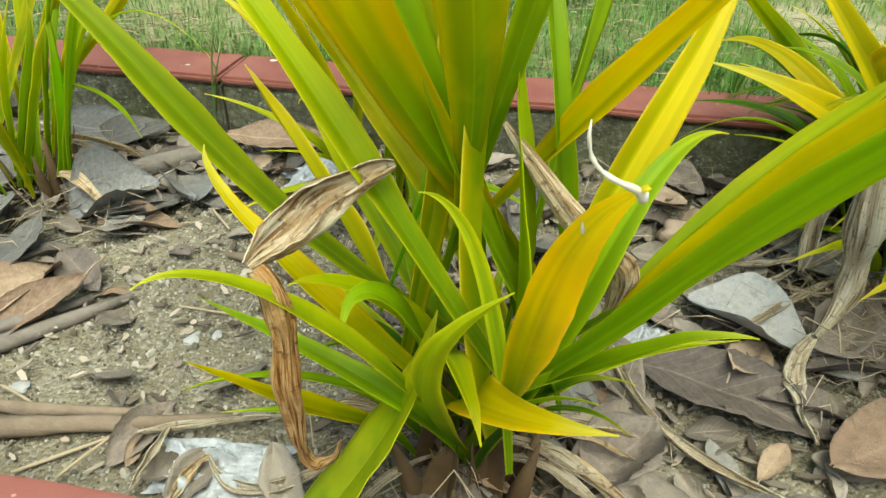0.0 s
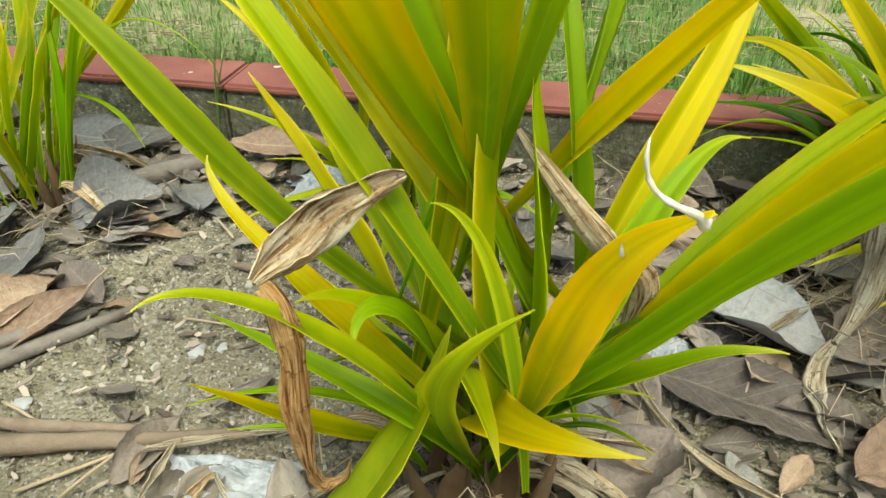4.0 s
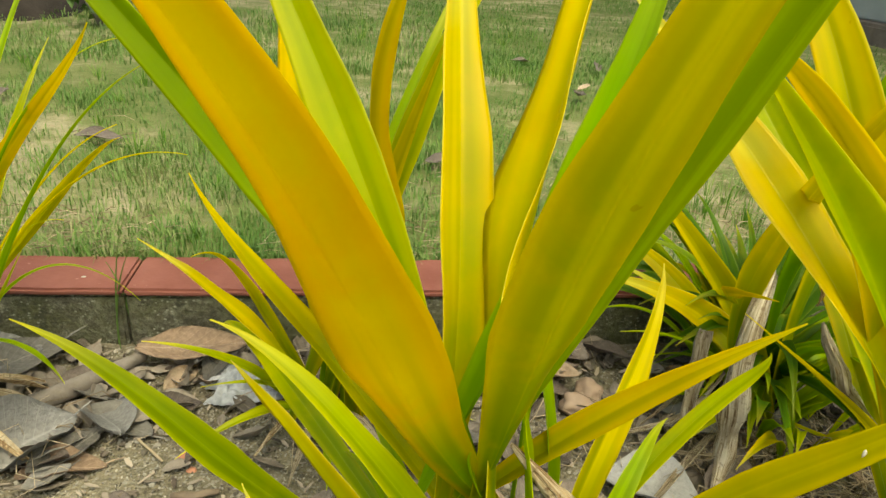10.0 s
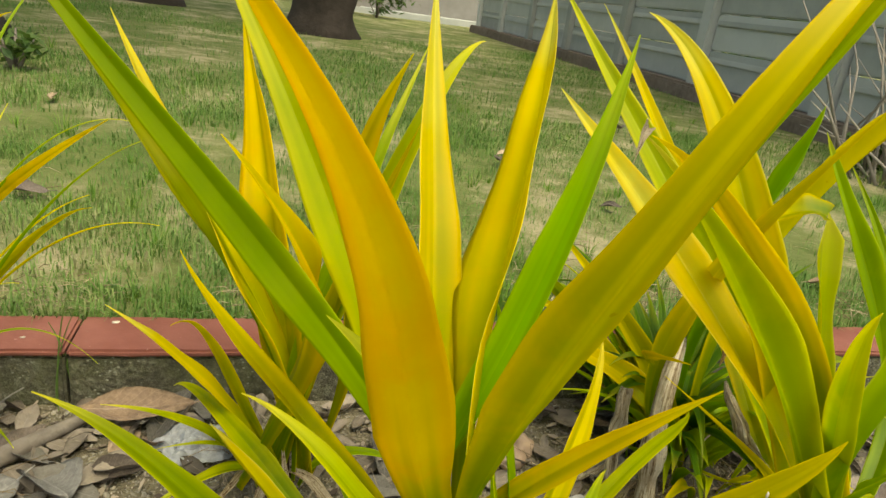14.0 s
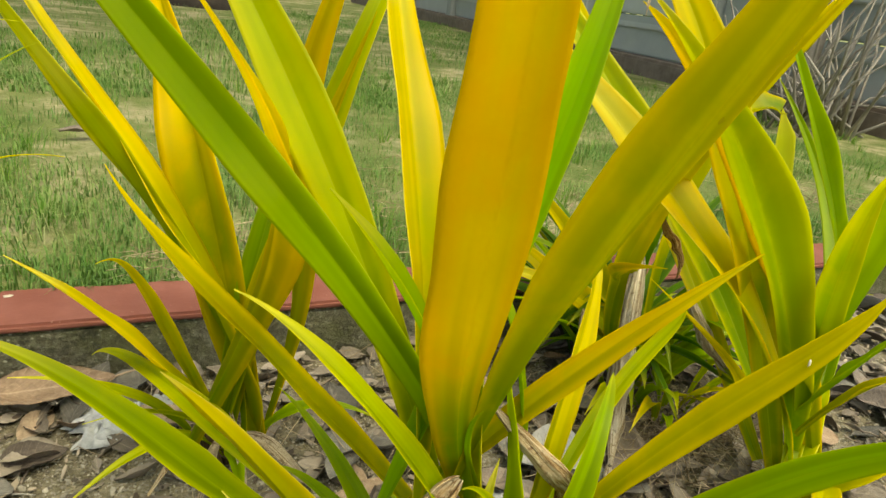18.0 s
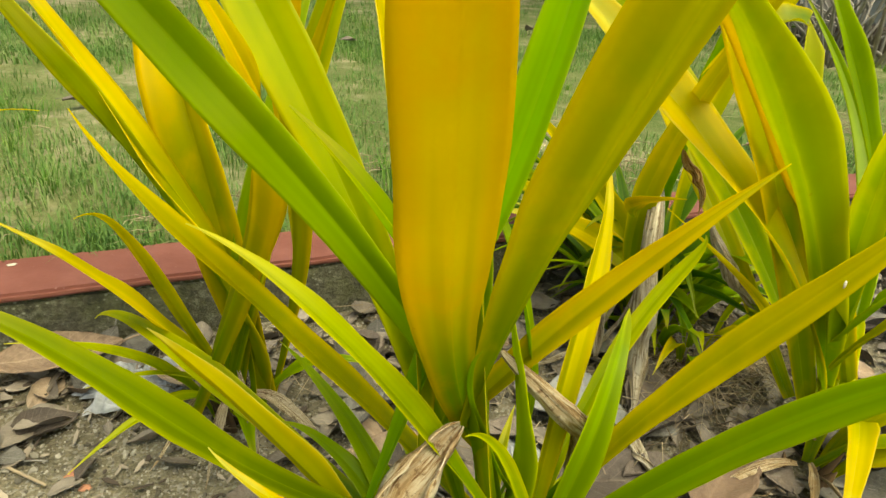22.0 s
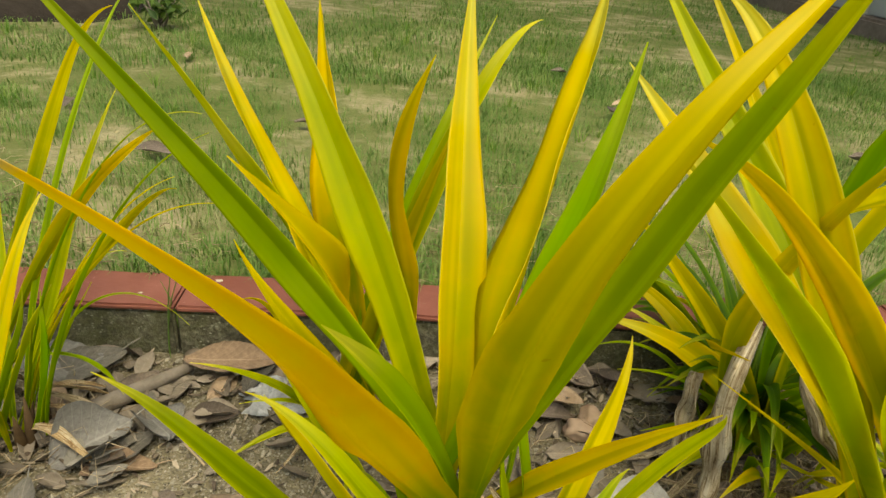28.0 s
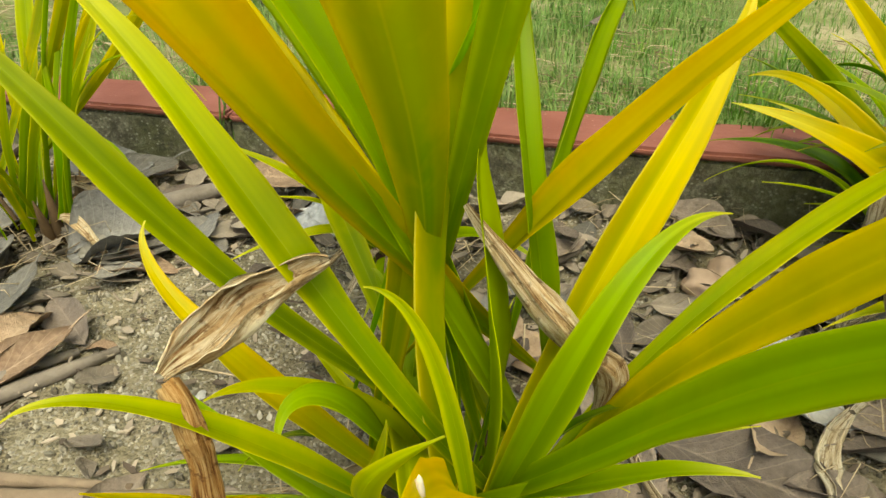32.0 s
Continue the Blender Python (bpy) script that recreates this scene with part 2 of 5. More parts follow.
g = Graph("lawn_earth", 0.95, 0.1)
ob = g.coord()
n1, n2, n3 = g.noise(ob, 2.1, 4), g.noise(ob, 9, 5, 0.7), g.noise(ob, 70, 4, 0.7)
col = g.ramp(g.math("ADD", g.math("MULTIPLY", n1, 0.55), g.math("MULTIPLY", n2, 0.45)), [(0.38, (0.090, 0.135, 0.032)), (0.60, (0.36, 0.315, 0.19)), (0.50, (0.16, 0.18, 0.065))])
col = g.mix(g.span(n3, 0.45, 0.75, 0.0, 0.55), col, (0.22, 0.21, 0.085))
g.color(col)
g.bump(g.math("ADD", n2, n3), 0.8, 0.02)
LAWN = g.mat

g = Graph("grass_blade", 0.55, 0.25)
r = g.island()
patch = g.math("ADD", g.span(g.noise(g.coord(), 2.1, 4), 0.40, 0.62, -0.28, 0.20), g.span(g.noise(g.coord(), 11, 3), 0.35, 0.65, -0.22, 0.22))
col = g.ramp(g.math("ADD", g.math("MULTIPLY", r, 0.8), patch), [(0.0, (0.105, 0.205, 0.042)), (1.0, (0.34, 0.33, 0.165)), (0.45, (0.150, 0.252, 0.054)), (0.78, (0.245, 0.305, 0.105))])
g.color(col)
g.thin(col, 0.35)
GRASS = g.mat

g = Graph("kerb_concrete", 0.95, 0.12)
ob = g.coord()
n1, n2, n3 = g.noise(ob, 7, 5, 0.7), g.noise(ob, 95, 6, 0.8), g.noise(ob, 30, 6, 0.78)
col = g.ramp(n2, [(0.34, (0.070, 0.064, 0.044)), (0.68, (0.30, 0.285, 0.21)), (0.5, (0.145, 0.135, 0.094))])
col = g.mix(g.span(n1, 0.44, 0.60, 0.0, 0.65), col, (0.088, 0.096, 0.036))
col = g.mix(g.span(n3, 0.50, 0.62, 0.0, 0.75), col, (0.052, 0.048, 0.033))
lichen = g.math("MULTIPLY", g.span(g.cells(g.mapped(ob, (1, 1, 1.3)), 120), 0.30, 0.14), g.span(g.noise(ob, 16, 4, 0.7), 0.48, 0.58), True)
col = g.mix(g.math("MULTIPLY", lichen, 0.6), col, (0.40, 0.40, 0.31))
g.color(col)
g.bump(g.math("ADD", n2, g.math("MULTIPLY", g.noise(ob, 190, 3), 0.7)), 0.9, 0.006)
CONCRETE = g.mat

g = Graph("red_oxide_paint", 0.72, 0.3)
ob = g.coord()
n1, n2 = g.noise(ob, 9, 5, 0.65), g.noise(ob, 110, 3)
col = g.mix(g.span(n1, 0.35, 0.7), (0.175, 0.056, 0.038), (0.235, 0.088, 0.064))
col = g.mix(g.span(n2, 0.68, 0.76, 0.0, 0.6), col, (0.52, 0.33, 0.28))
col = g.mix(g.span(g.noise(ob, 30, 5, 0.75), 0.62, 0.72, 0.0, 0.55), col, (0.24, 0.15, 0.11))
g.color(col)
g.bump(g.math("ADD", n1, n2), 0.3, 0.002)
RED = g.mat


def rough_material(name, dark, light, scale=30, rough=0.85, bump=0.5, dist=0.004, random=False, island=False):
    g = Graph(name, rough, 0.25)
    ob = g.coord()
    f = g.math("ADD", g.math("MULTIPLY", g.noise(ob, scale, 5, 0.65), 0.6), g.math("MULTIPLY", g.noise(ob, scale * 0.2, 3), 0.4))
    if random:
        f = g.math("ADD", g.math("MULTIPLY", f, 0.6), g.math("MULTIPLY", g.random(), 0.4))
    if island:
        f = g.math("ADD", g.math("MULTIPLY", f, 0.35), g.math("MULTIPLY", g.island(), 0.65))
    g.color(g.ramp(f, [(0.25, dark), (0.75, light)]))
    g.bump(f, bump, dist)
    return g.mat


FALLEN_RUSSET = fallen_material("fallen_leaf_russet", (0.095, 0.058, 0.038), (0.195, 0.128, 0.082), (0.27, 0.185, 0.125))
FALLEN_PAPER = fallen_material("fallen_leaf_papery", (0.15, 0.143, 0.13), (0.28, 0.27, 0.25), (0.40, 0.39, 0.36))
PALE_STALK = rough_material("pale_weathered_stalk", (0.25, 0.205, 0.155), (0.47, 0.41, 0.34), 45, 0.8, 0.6, 0.004)
PEBBLE = rough_material("pebble_grit", (0.085, 0.073, 0.052), (0.37, 0.34, 0.27), 60, island=True)
STONE = rough_material("pale_stone", (0.22, 0.215, 0.195), (0.40, 0.39, 0.36), 80)
BRICKBIT = rough_material("brick_chip", (0.33, 0.135, 0.075), (0.48, 0.235, 0.14), 90)
CHIP = rough_material("litter_chips", (0.07, 0.052, 0.038), (0.36, 0.30, 0.225), 60, island=True)
TWIG = rough_material("weathered_twig", (0.085, 0.07, 0.055), (0.28, 0.24, 0.195), 40, 0.9, 0.9, 0.008)
BRANCH = rough_material("tan_stalk", (0.085, 0.060, 0.040), (0.27, 0.205, 0.14), 34, 0.9, 0.9, 0.008)
STRAW = rough_material("pale_straw", (0.15, 0.105, 0.055), (0.46, 0.37, 0.24), 60, island=True)
BLEACHED = rough_material("bleached_leaf_tip", (0.40, 0.34, 0.24), (0.66, 0.60, 0.50), 300, 0.7, 0.4, 0.001)
POD = rough_material("tan_seed_pod", (0.22, 0.15, 0.10), (0.44, 0.32, 0.23), 35, 0.6, 0.3, 0.002)
BARK = rough_material("tree_bark", (0.012, 0.010, 0.008), (0.060, 0.047, 0.037), 9, 0.95, 1.0, 0.03)
GREYBARK = rough_material("grey_bark", (0.15, 0.13, 0.105), (0.42, 0.375, 0.32), 12, 0.95, 1.0, 0.02)
FENCE = rough_material("fence_concrete", (0.30, 0.31, 0.285), (0.51, 0.52, 0.485), 5, 0.9, 0.4, 0.01, random=True)
HOUSE = rough_material("house_plaster", (0.20, 0.185, 0.165), (0.34, 0.32, 0.29), 3)
PLINTH = rough_material("old_brick_plinth", (0.10, 0.075, 0.055), (0.27, 0.21, 0.165), 22)
ROOF = rough_material("roof_sheet", (0.16, 0.10, 0.08), (0.26, 0.17, 0.13), 4)
POT = rough_material("white_planter", (0.66, 0.66, 0.65), (0.80, 0.80, 0.78), 10)
STEM = rough_material("leaf_base_sheath", (0.04, 0.022, 0.012), (0.135, 0.085, 0.036), 40)
g = Graph("tree_leaf", 0.5, 0.3)
col = g.ramp(g.island(), [(0.0, (0.035, 0.075, 0.015)), (1.0, (0.12, 0.20, 0.035))])
g.color(col)
g.thin(col, 0.3)
FOLIAGE = g.mat
g = Graph("crumpled_plastic", 0.34, 0.45)
ob = g.coord()
n = g.noise(ob, 90, 5, 0.7)
film = g.ramp(n, [(0.3, (0.34, 0.35, 0.35)), (0.7, (0.66, 0.67, 0.67))])
g.color(film)
g.bump(n, 0.35, 0.002)
g.thin(film, 0.35)
PLASTIC = g.mat


# ---- building helpers ----
def mesh_of(name, verts, faces, mat, uvs=None, smooth=True):
    me = bpy.data.meshes.new(name)
    me.from_pydata([tuple(v) for v in verts], [], faces)
    if uvs is not None:
        layer = me.uv_layers.new(name="UVMap")
        idx = np.empty(len(me.loops), dtype=np.int32)
        me.loops.foreach_get("vertex_index", idx)
        layer.data.foreach_set("uv", np.asarray(uvs, dtype=np.float32)[idx].ravel())
    if smooth:
        me.polygons.foreach_set("use_smooth", [True] * len(me.polygons))
    me.materials.append(mat)
    me.update()
    return me


def part(name, me, parent=None, label=""):
    ob = new(name, me)
    if parent is not None:
        ob.parent = parent
    return tagged(ob, label)


def root(name, at, label, category, group="", kind=""):
    ob = new(name)
    ob.location = at
    ob.empty_display_size = 0.05
    return tagged(ob, label, category, group, kind)


def bez(p, u):
    a, b, c, d = p
    return a * (1 - u) ** 3 + b * (3 * u * (1 - u) ** 2) + c * (3 * u * u * (1 - u)) + d * u ** 3


def frames_along(p, n, twist, turn=0.0):
    """Centre, side and normal at n + 1 stations, carried along the line from its middle without sudden turns."""
    p = [Vector(q) for q in p]
    h = p[3] - p[0]
    flat = Vector((-h.y, h.x, 0)).normalized()
    cs = [bez(p, k / n) for k in range(n + 1)]
    ts = [(bez(p, min(1, k / n + 0.01)) - bez(p, max(0, k / n - 0.01))).normalized() for k in range(n + 1)]
    mid = n // 2
    s = (flat - ts[mid] * flat.dot(ts[mid])).normalized()
    nn = s.cross(ts[mid])
    a = radians(twist)
    s = s * math.cos(a) + nn * math.sin(a)
    sides = [None] * (n + 1)
    sides[mid] = s
    for order in (range(mid + 1, n + 1), range(mid - 1, -1, -1)):
        last = s
        for k in order:
            last = (last - ts[k] * last.dot(ts[k])).normalized()
            sides[k] = last
    sign = 1 if s.cross(ts[mid]).z >= 0 else -1
    turned = []
    for k, (q, t) in enumerate(zip(sides, ts)):
        a = radians(turn) * (k / n - 0.5)
        turned.append(q * math.cos(a) + t.cross(q) * math.sin(a))
    return [(c, q, q.cross(t) * sign) for c, q, t in zip(cs, turned, ts)]


def sheet_faces(n, m):
    """Faces of a thin closed sheet with n x m cells a side."""
    faces, off, w = [], (n + 1) * (m + 1), m + 1
    for k in range(n):
        for j in range(m):
            a = k * w + j
            faces.append((a, a + 1, a + w + 1, a + w))
            faces.append((off + a, off + a + w, off + a + w + 1, off + a + 1))
        for j, sgn in ((0, 1), (m, -1)):
            a = k * w + j
            quad = (a, a + w, off + a + w, off + a)
            faces.append(quad if sgn > 0 else quad[::-1])
    return faces


def blade_mesh(name, p, width, twist, mat, fold=0.42, ripple=0.42, seed=0, wide=0.42, n=40, thick=0.0009, base=0.36, turn=0.0, taper=0.60, uneven=0.16):
    """A strap leaf along a bent line: channelled, with uneven, rippled margins and a pointed tip."""
    xs = (-1.0, -0.84, -0.46, -0.07, 0.0, 0.07, 0.46, 0.84, 1.0)
    top, low, uvs = [], [], []
    for k, (c, s, nn) in enumerate(frames_along(p, n, twist, turn)):
        u = k / n
        w = min(1, base + (1 - base) * min(1, u / wide) ** 0.9) * min(1, (1 - u) / taper) ** 0.92
        hw = max(0.0004, 0.5 * width * w)
        for x in xs:
            wob = 1 + uneven * noise.noise((u * 4.2, seed * 3.7 + (1 if x > 0 else 9), 0.3)) + 0.045 * noise.noise((u * 17, seed * 2.3 + (3 if x > 0 else 7), 1.3))
            rip = ripple * hw * abs(x) ** 2 * noise.noise((u * 5, seed * 5.1 + (4 if x > 0 else 20), 2.0))
            q = c + s * (x * hw * wob) + nn * (fold * hw * (abs(x) ** 1.05 - 0.4) + rip)
            top.append(q)
            low.append(q - nn * (thick * (1.5 - abs(x)) * (0.4 + 0.6 * w)))
            uvs.append(((x + 1) / 2, u))
    return mesh_of(name, top + low, sheet_faces(n, len(xs) - 1), mat, uvs + uvs)


def scroll_mesh(name, p, width, twist, mat, seed=0, arc=250, ends=(0.25, 0.12), n=44):
    """A withered leaf rolled up along its length: a wrinkled, partly open scroll."""
    m = 18
    top, low, uvs = [], [], []
    for k, (c, s, nn) in enumerate(frames_along(p, n, twist)):
        u = k / n
        w = width * (ends[0] * (1 - u) + ends[1] * u + (1 - ends[0] * (1 - u) - ends[1] * u) * math.sin(math.pi * min(1, u * 1.02)) ** 0.8)
        w *= 1 + 0.35 * noise.noise((u * 5, seed * 3.1, 0))
        bow = radians(arc) * (0.85 + 0.35 * noise.noise((u * 4, seed * 1.7, 3)))
        r = max(0.0006, w / bow)
        roll = 0.9 * noise.noise((u * 2.2, seed, 9))
        for j in range(m + 1):
            a = (j / m - 0.5) * bow + roll
            rr = r * (1 + 0.42 * noise.noise((u * 2.6, j * 1.15, seed * 2.9)) + 0.10 * noise.noise((u * 13, j * 1.7, seed)))
            d = s * math.sin(a) - nn * math.cos(a)
            top.append(c + d * rr)
            low.append(c + d * (rr - 0.0006))
            uvs.append((j / m, u))
    return mesh_of(name, top + low, sheet_faces(n, m), mat, uvs + uvs)


COUNT = [0]


def leaf(plant, p0, p1, p2, p3, width, twist, style, label="", name="leaf", **more):
    COUNT[0] += 1
    o = plant.location
    mat = LEAF[style] if isinstance(style, str) else style
    me = blade_mesh(name, [Vector(q) - o for q in (p0, p1, p2, p3)], width, twist, mat, seed=COUNT[0], **more)
    return part(name, me, plant, label)


def scroll(plant, p0, p1, p2, p3, width, twist, mat, label="", name="dry_leaf", **more):
    COUNT[0] += 1
    me = scroll_mesh(name, [Vector(q) - plant.location for q in (p0, p1, p2, p3)], width, twist, mat, COUNT[0], **more)
    return part(name, me, plant, label)


def tube(points, radii, sides=8, wobble=0.0, seed=0):
    """A closed tapered tube through points."""
    vs, fs = [], []
    pts = [Vector(q) for q in points]
    for k, c in enumerate(pts):
        t = (pts[min(k + 1, len(pts) - 1)] - pts[max(k - 1, 0)]).normalized()
        s = t.orthogonal().normalized() if abs(t.z) > 0.95 else Vector((0, 0, 1)).cross(t).normalized()
        b = t.cross(s)
        for j in range(sides):
            a = 2 * math.pi * j / sides
            r = radii[k] * (1 + wobble * noise.noise((math.cos(a) * 1.7 + seed, math.sin(a) * 1.7, k * 0.7)))
            vs.append(c + (s * math.cos(a) + b * math.sin(a)) * r)
    for k in range(len(pts) - 1):
        for j in range(sides):
            a, b2 = k * sides + j, k * sides + (j + 1) % sides
            fs.append((a, b2, b2 + sides, a + sides))
    fs.append(tuple(range(sides))[::-1])
    fs.append(tuple((len(pts) - 1) * sides + j for j in range(sides)))
    return vs, fs


def lump(r, seed, flat=0.6, detail=1):
    bm = bmesh.new()
    bmesh.ops.create_icosphere(bm, subdivisions=detail, radius=1)
    for v in bm.verts:
        k = 1 + 0.45 * noise.noise(v.co * 1.3 + Vector((seed * 7.3, 0, 0)))
        v.co = Vector((v.co.x * k * r[0], v.co.y * k * r[1], v.co.z * k * r[2] * flat))
    vs = [v.co.copy() for v in bm.verts]
    fs = [tuple(v.index for v in f.verts) for f in bm.faces]
    bm.free()
    return vs, fs


def gather(items):
    vs, fs = [], []
    for v, f in items:
        o = len(vs)
        vs += v
        fs += [tuple(i + o for i in q) for q in f]
    return vs, fs


def box(lo, hi, bevel=0.004):
    bm = bmesh.new()
    bmesh.ops.create_cube(bm, size=1)
    for v in bm.verts:
        v.co = Vector([l + (c + 0.5) * (h - l) for c, l, h in zip(v.co, lo, hi)])
    if bevel:
        bmesh.ops.bevel(bm, geom=bm.edges[:], offset=bevel, segments=2, affect="EDGES")
    vs = [v.co.copy() for v in bm.verts]
    fs = [tuple(v.index for v in f.verts) for f in bm.faces]
    bm.free()
    return vs, fs


# ---- ground ----
LAWN_Z = 0.085


def ground_z(x, y):
    if y <= 0.30 or y >= 1.06:
        return LAWN_Z + 0.012 * noise.noise((x * 1.1, y * 1.1, 3.0)) + 0.006 * noise.noise((x * 6, y * 6, 1.0))
    z = 0.004 * noise.noise((x * 9, y * 9, 0.0)) + 0.0035 * noise.noise((x * 34, y * 34, 5.0)) + 0.008 * noise.noise((x * 2.5, y * 2.5, 8.0))
    z += 0.012 * max(0, 1 - abs(y - 0.98) / 0.12)
    return z


def spread(a, b, fine, lo, hi, grow=1.35):
    xs = list(np.arange(a, b, fine))
    s, x = fine, a
    left = []
    while x > lo:
        s *= grow
        x -= s
        left.append(x)
    s, x = fine, xs[-1]
    right = []
    while x < hi:
        s *= grow
        x += s
        right.append(x)
    return left[::-1] + xs + right


gx, gy = spread(-0.9, 1.3, 0.009, -90, 90), spread(0.30, 1.10, 0.009, -60, 120)
gv = [(x, y, ground_z(x, y) if abs(x) < 30 and abs(y) < 40 else LAWN_Z) for y in gy for x in gx]
nx = len(gx)
gf = [(j * nx + i, j * nx + i + 1, (j + 1) * nx + i + 1, (j + 1) * nx + i) for j in range(len(gy) - 1) for i in range(nx - 1)]
me = mesh_of("ground", gv, gf, SOIL)
me.materials.append(LAWN)
me.polygons.foreach_set("material_index", [0 if 0.30 < gy[j] and gy[j + 1] < 1.08 else 1 for j in range(len(gy) - 1) for i in range(nx - 1)])
tagged(new("ground", me), "bare grey-brown planting soil running into a patchy lawn", "ground", kind="structure")


# ---- red-topped kerbs ----
def kerb(name, y0, y1, joints, label):
    holder = root(name, (0, 0, 0), label, "kerb", kind="structure")
    for a, b in zip(joints, joints[1:]):
        for what, lo, hi, mat, bev in (("kerb_block", (a + 0.002, y0 + 0.004, -0.08), (b - 0.002, y1 - 0.004, 0.088), CONCRETE, 0.004),
                                       ("painted_cap", (a + 0.0015, y0, 0.0885), (b - 0.0015, y1, 0.100), RED, 0.004)):
            bm = bmesh.new()
            bmesh.ops.create_cube(bm, size=1)
            for v in bm.verts:
                v.co = Vector([l + (c + 0.5) * (h - l) for c, l, h in zip(v.co, lo, hi)])
            bmesh.ops.bevel(bm, geom=bm.edges[:], offset=bev, segments=2, affect="EDGES")
            cuts = [e for e in bm.edges if abs(e.verts[0].co.x - e.verts[1].co.x) > 0.3]
            bmesh.ops.subdivide_edges(bm, edges=cuts, cuts=min(60, int((b - a) / 0.02)), use_grid_fill=True)
            for v in bm.verts:
                amp = 0.0035 if what == "kerb_block" else 0.0022
                v.co.y += amp * noise.noise((v.co.x * 22, v.co.z * 30, y0 * 5))
                v.co.z += amp * 0.6 * noise.noise((v.co.x * 14, v.co.y * 9, y0 * 9))
            me = bpy.data.meshes.new(what)
            bm.to_mesh(me)
            bm.free()
            me.materials.append(mat)
            part(what, me, holder)


kerb("kerb_back", 1.0, 1.105, (-7.6, -6.4, -5.2, -4.0, -2.8, -1.55, -0.335, 0.87, 2.1, 3.3, 4.5, 5.7, 6.9), "concrete bed kerb with faded red painted top, mossy face")
kerb("kerb_front", 0.255, 0.357, (-7.6, -6.4, -5.2, -4.0, -2.7, -1.4, -0.25, 1.05, 2.3, 3.3, 4.5, 5.7, 6.9), "concrete bed kerb with faded red painted top")

# ---- strap-leaved plants ----
PLANT_LABELS = {
    "A": "large clump of yellowing green strap-leaved lily with dry hanging leaves",
    "B": "strap-leaved lily with broad olive and yellow leaves beside the bed kerb",
    "C": "smaller strap-leaved lily with golden leaves near the back kerb",
    "D": "thin-leaved lily clump with narrow yellow-green leaves and a mossy foot",
    "E": "dense low lily clump with dark green leaves and dry brown stalks",
}
AT = {"A": (0.072, 0.474, 0.0), "B": (0.50, 0.53, 0.0), "C": (-0.046, 0.807, 0.0), "D": (-0.49, 0.81, 0.0), "E": (0.55, 0.90, 0.0)}
PLANT = {k: root("lily_plant", AT[k], PLANT_LABELS[k], "plant", "lilies in the bed") for k in "ABCDE"}
A, B, C, D, E = (PLANT[k] for k in "ABCDE")
leaf(A, (0.119, 0.536, 0.137), (-0.027, 0.395, 0.382), (-0.000, 0.305, 0.512), (-0.092, 0.229, 0.628), 0.052, -29, "gold_dry_tip", "golden-orange broad leaf with a dry white tip", turn=-37, base=0.12, wide=0.54, taper=0.58)
leaf(A, (0.059, 0.472, 0.220), (0.092, 0.441, 0.423), (-0.002, 0.211, 0.579), (0.153, 0.322, 0.675), 0.045, 28, "amber", "broad olive-gold leaf", turn=-37, base=0.11, wide=0.35, taper=0.66)
leaf(A, (0.043, 0.518, 0.133), (0.094, 0.443, 0.399), (0.169, 0.396, 0.594), (0.130, 0.270, 0.689), 0.025, 23, "lush", turn=-6, base=0.11, wide=0.54, taper=0.45)
leaf(A, (0.026, 0.475, 0.101), (0.072, 0.494, 0.347), (0.045, 0.608, 0.462), (0.057, 0.708, 0.635), 0.049, -32, "yellow", "bright yellow leaf with a greenish middle", turn=-31, base=0.16, wide=0.59, taper=0.49)
leaf(A, (0.093, 0.440, 0.097), (0.019, 0.460, 0.397), (0.130, 0.580, 0.468), (0.190, 0.767, 0.638), 0.065, 66, "yellow", turn=41, base=0.32, wide=0.51, taper=0.35)
leaf(A, (0.004, 0.513, 0.117), (0.060, 0.497, 0.313), (0.114, 0.478, 0.455), (0.144, 0.501, 0.611), 0.044, -29, "fresh", turn=63, base=0.12, wide=0.83, taper=0.52)
leaf(A, (0.105, 0.487, 0.129), (0.075, 0.478, 0.285), (-0.045, 0.537, 0.409), (-0.231, 0.509, 0.645), 0.032, -85, "green", turn=28, base=0.12, wide=0.76, taper=0.36)
leaf(C, (-0.031, 0.794, 0.038), (-0.024, 0.811, 0.217), (-0.150, 0.846, 0.357), (-0.272, 0.811, 0.568), 0.032, -42, "lime", turn=38, base=0.36, wide=0.42, taper=0.34)
leaf(A, (0.092, 0.501, 0.090), (0.041, 0.508, 0.300), (-0.026, 0.585, 0.485), (-0.143, 0.682, 0.676), 0.036, 58, "lime", turn=14, base=0.12, wide=0.58, taper=0.37)
leaf(A, (0.067, 0.519, 0.096), (-0.105, 0.485, 0.221), (-0.114, 0.473, 0.332), (-0.209, 0.494, 0.362), 0.023, 42, "moss", turn=-1, base=0.37, wide=0.59, taper=0.50)
leaf(A, (0.107, 0.466, 0.095), (0.038, 0.379, 0.279), (-0.039, 0.455, 0.365), (-0.085, 0.428, 0.402), 0.023, 40, "lime", turn=-1, base=0.19, wide=0.51, taper=0.61)
leaf(A, (0.051, 0.496, 0.059), (-0.013, 0.548, 0.157), (-0.080, 0.566, 0.242), (-0.114, 0.603, 0.258), 0.030, -82, "yellow", turn=34, base=0.35, wide=0.46, taper=0.64)
leaf(A, (0.074, 0.459, 0.082), (-0.008, 0.427, 0.202), (-0.065, 0.418, 0.256), (-0.086, 0.474, 0.255), 0.017, 21, "yellow", turn=-3, base=0.36, wide=0.42, taper=0.64)
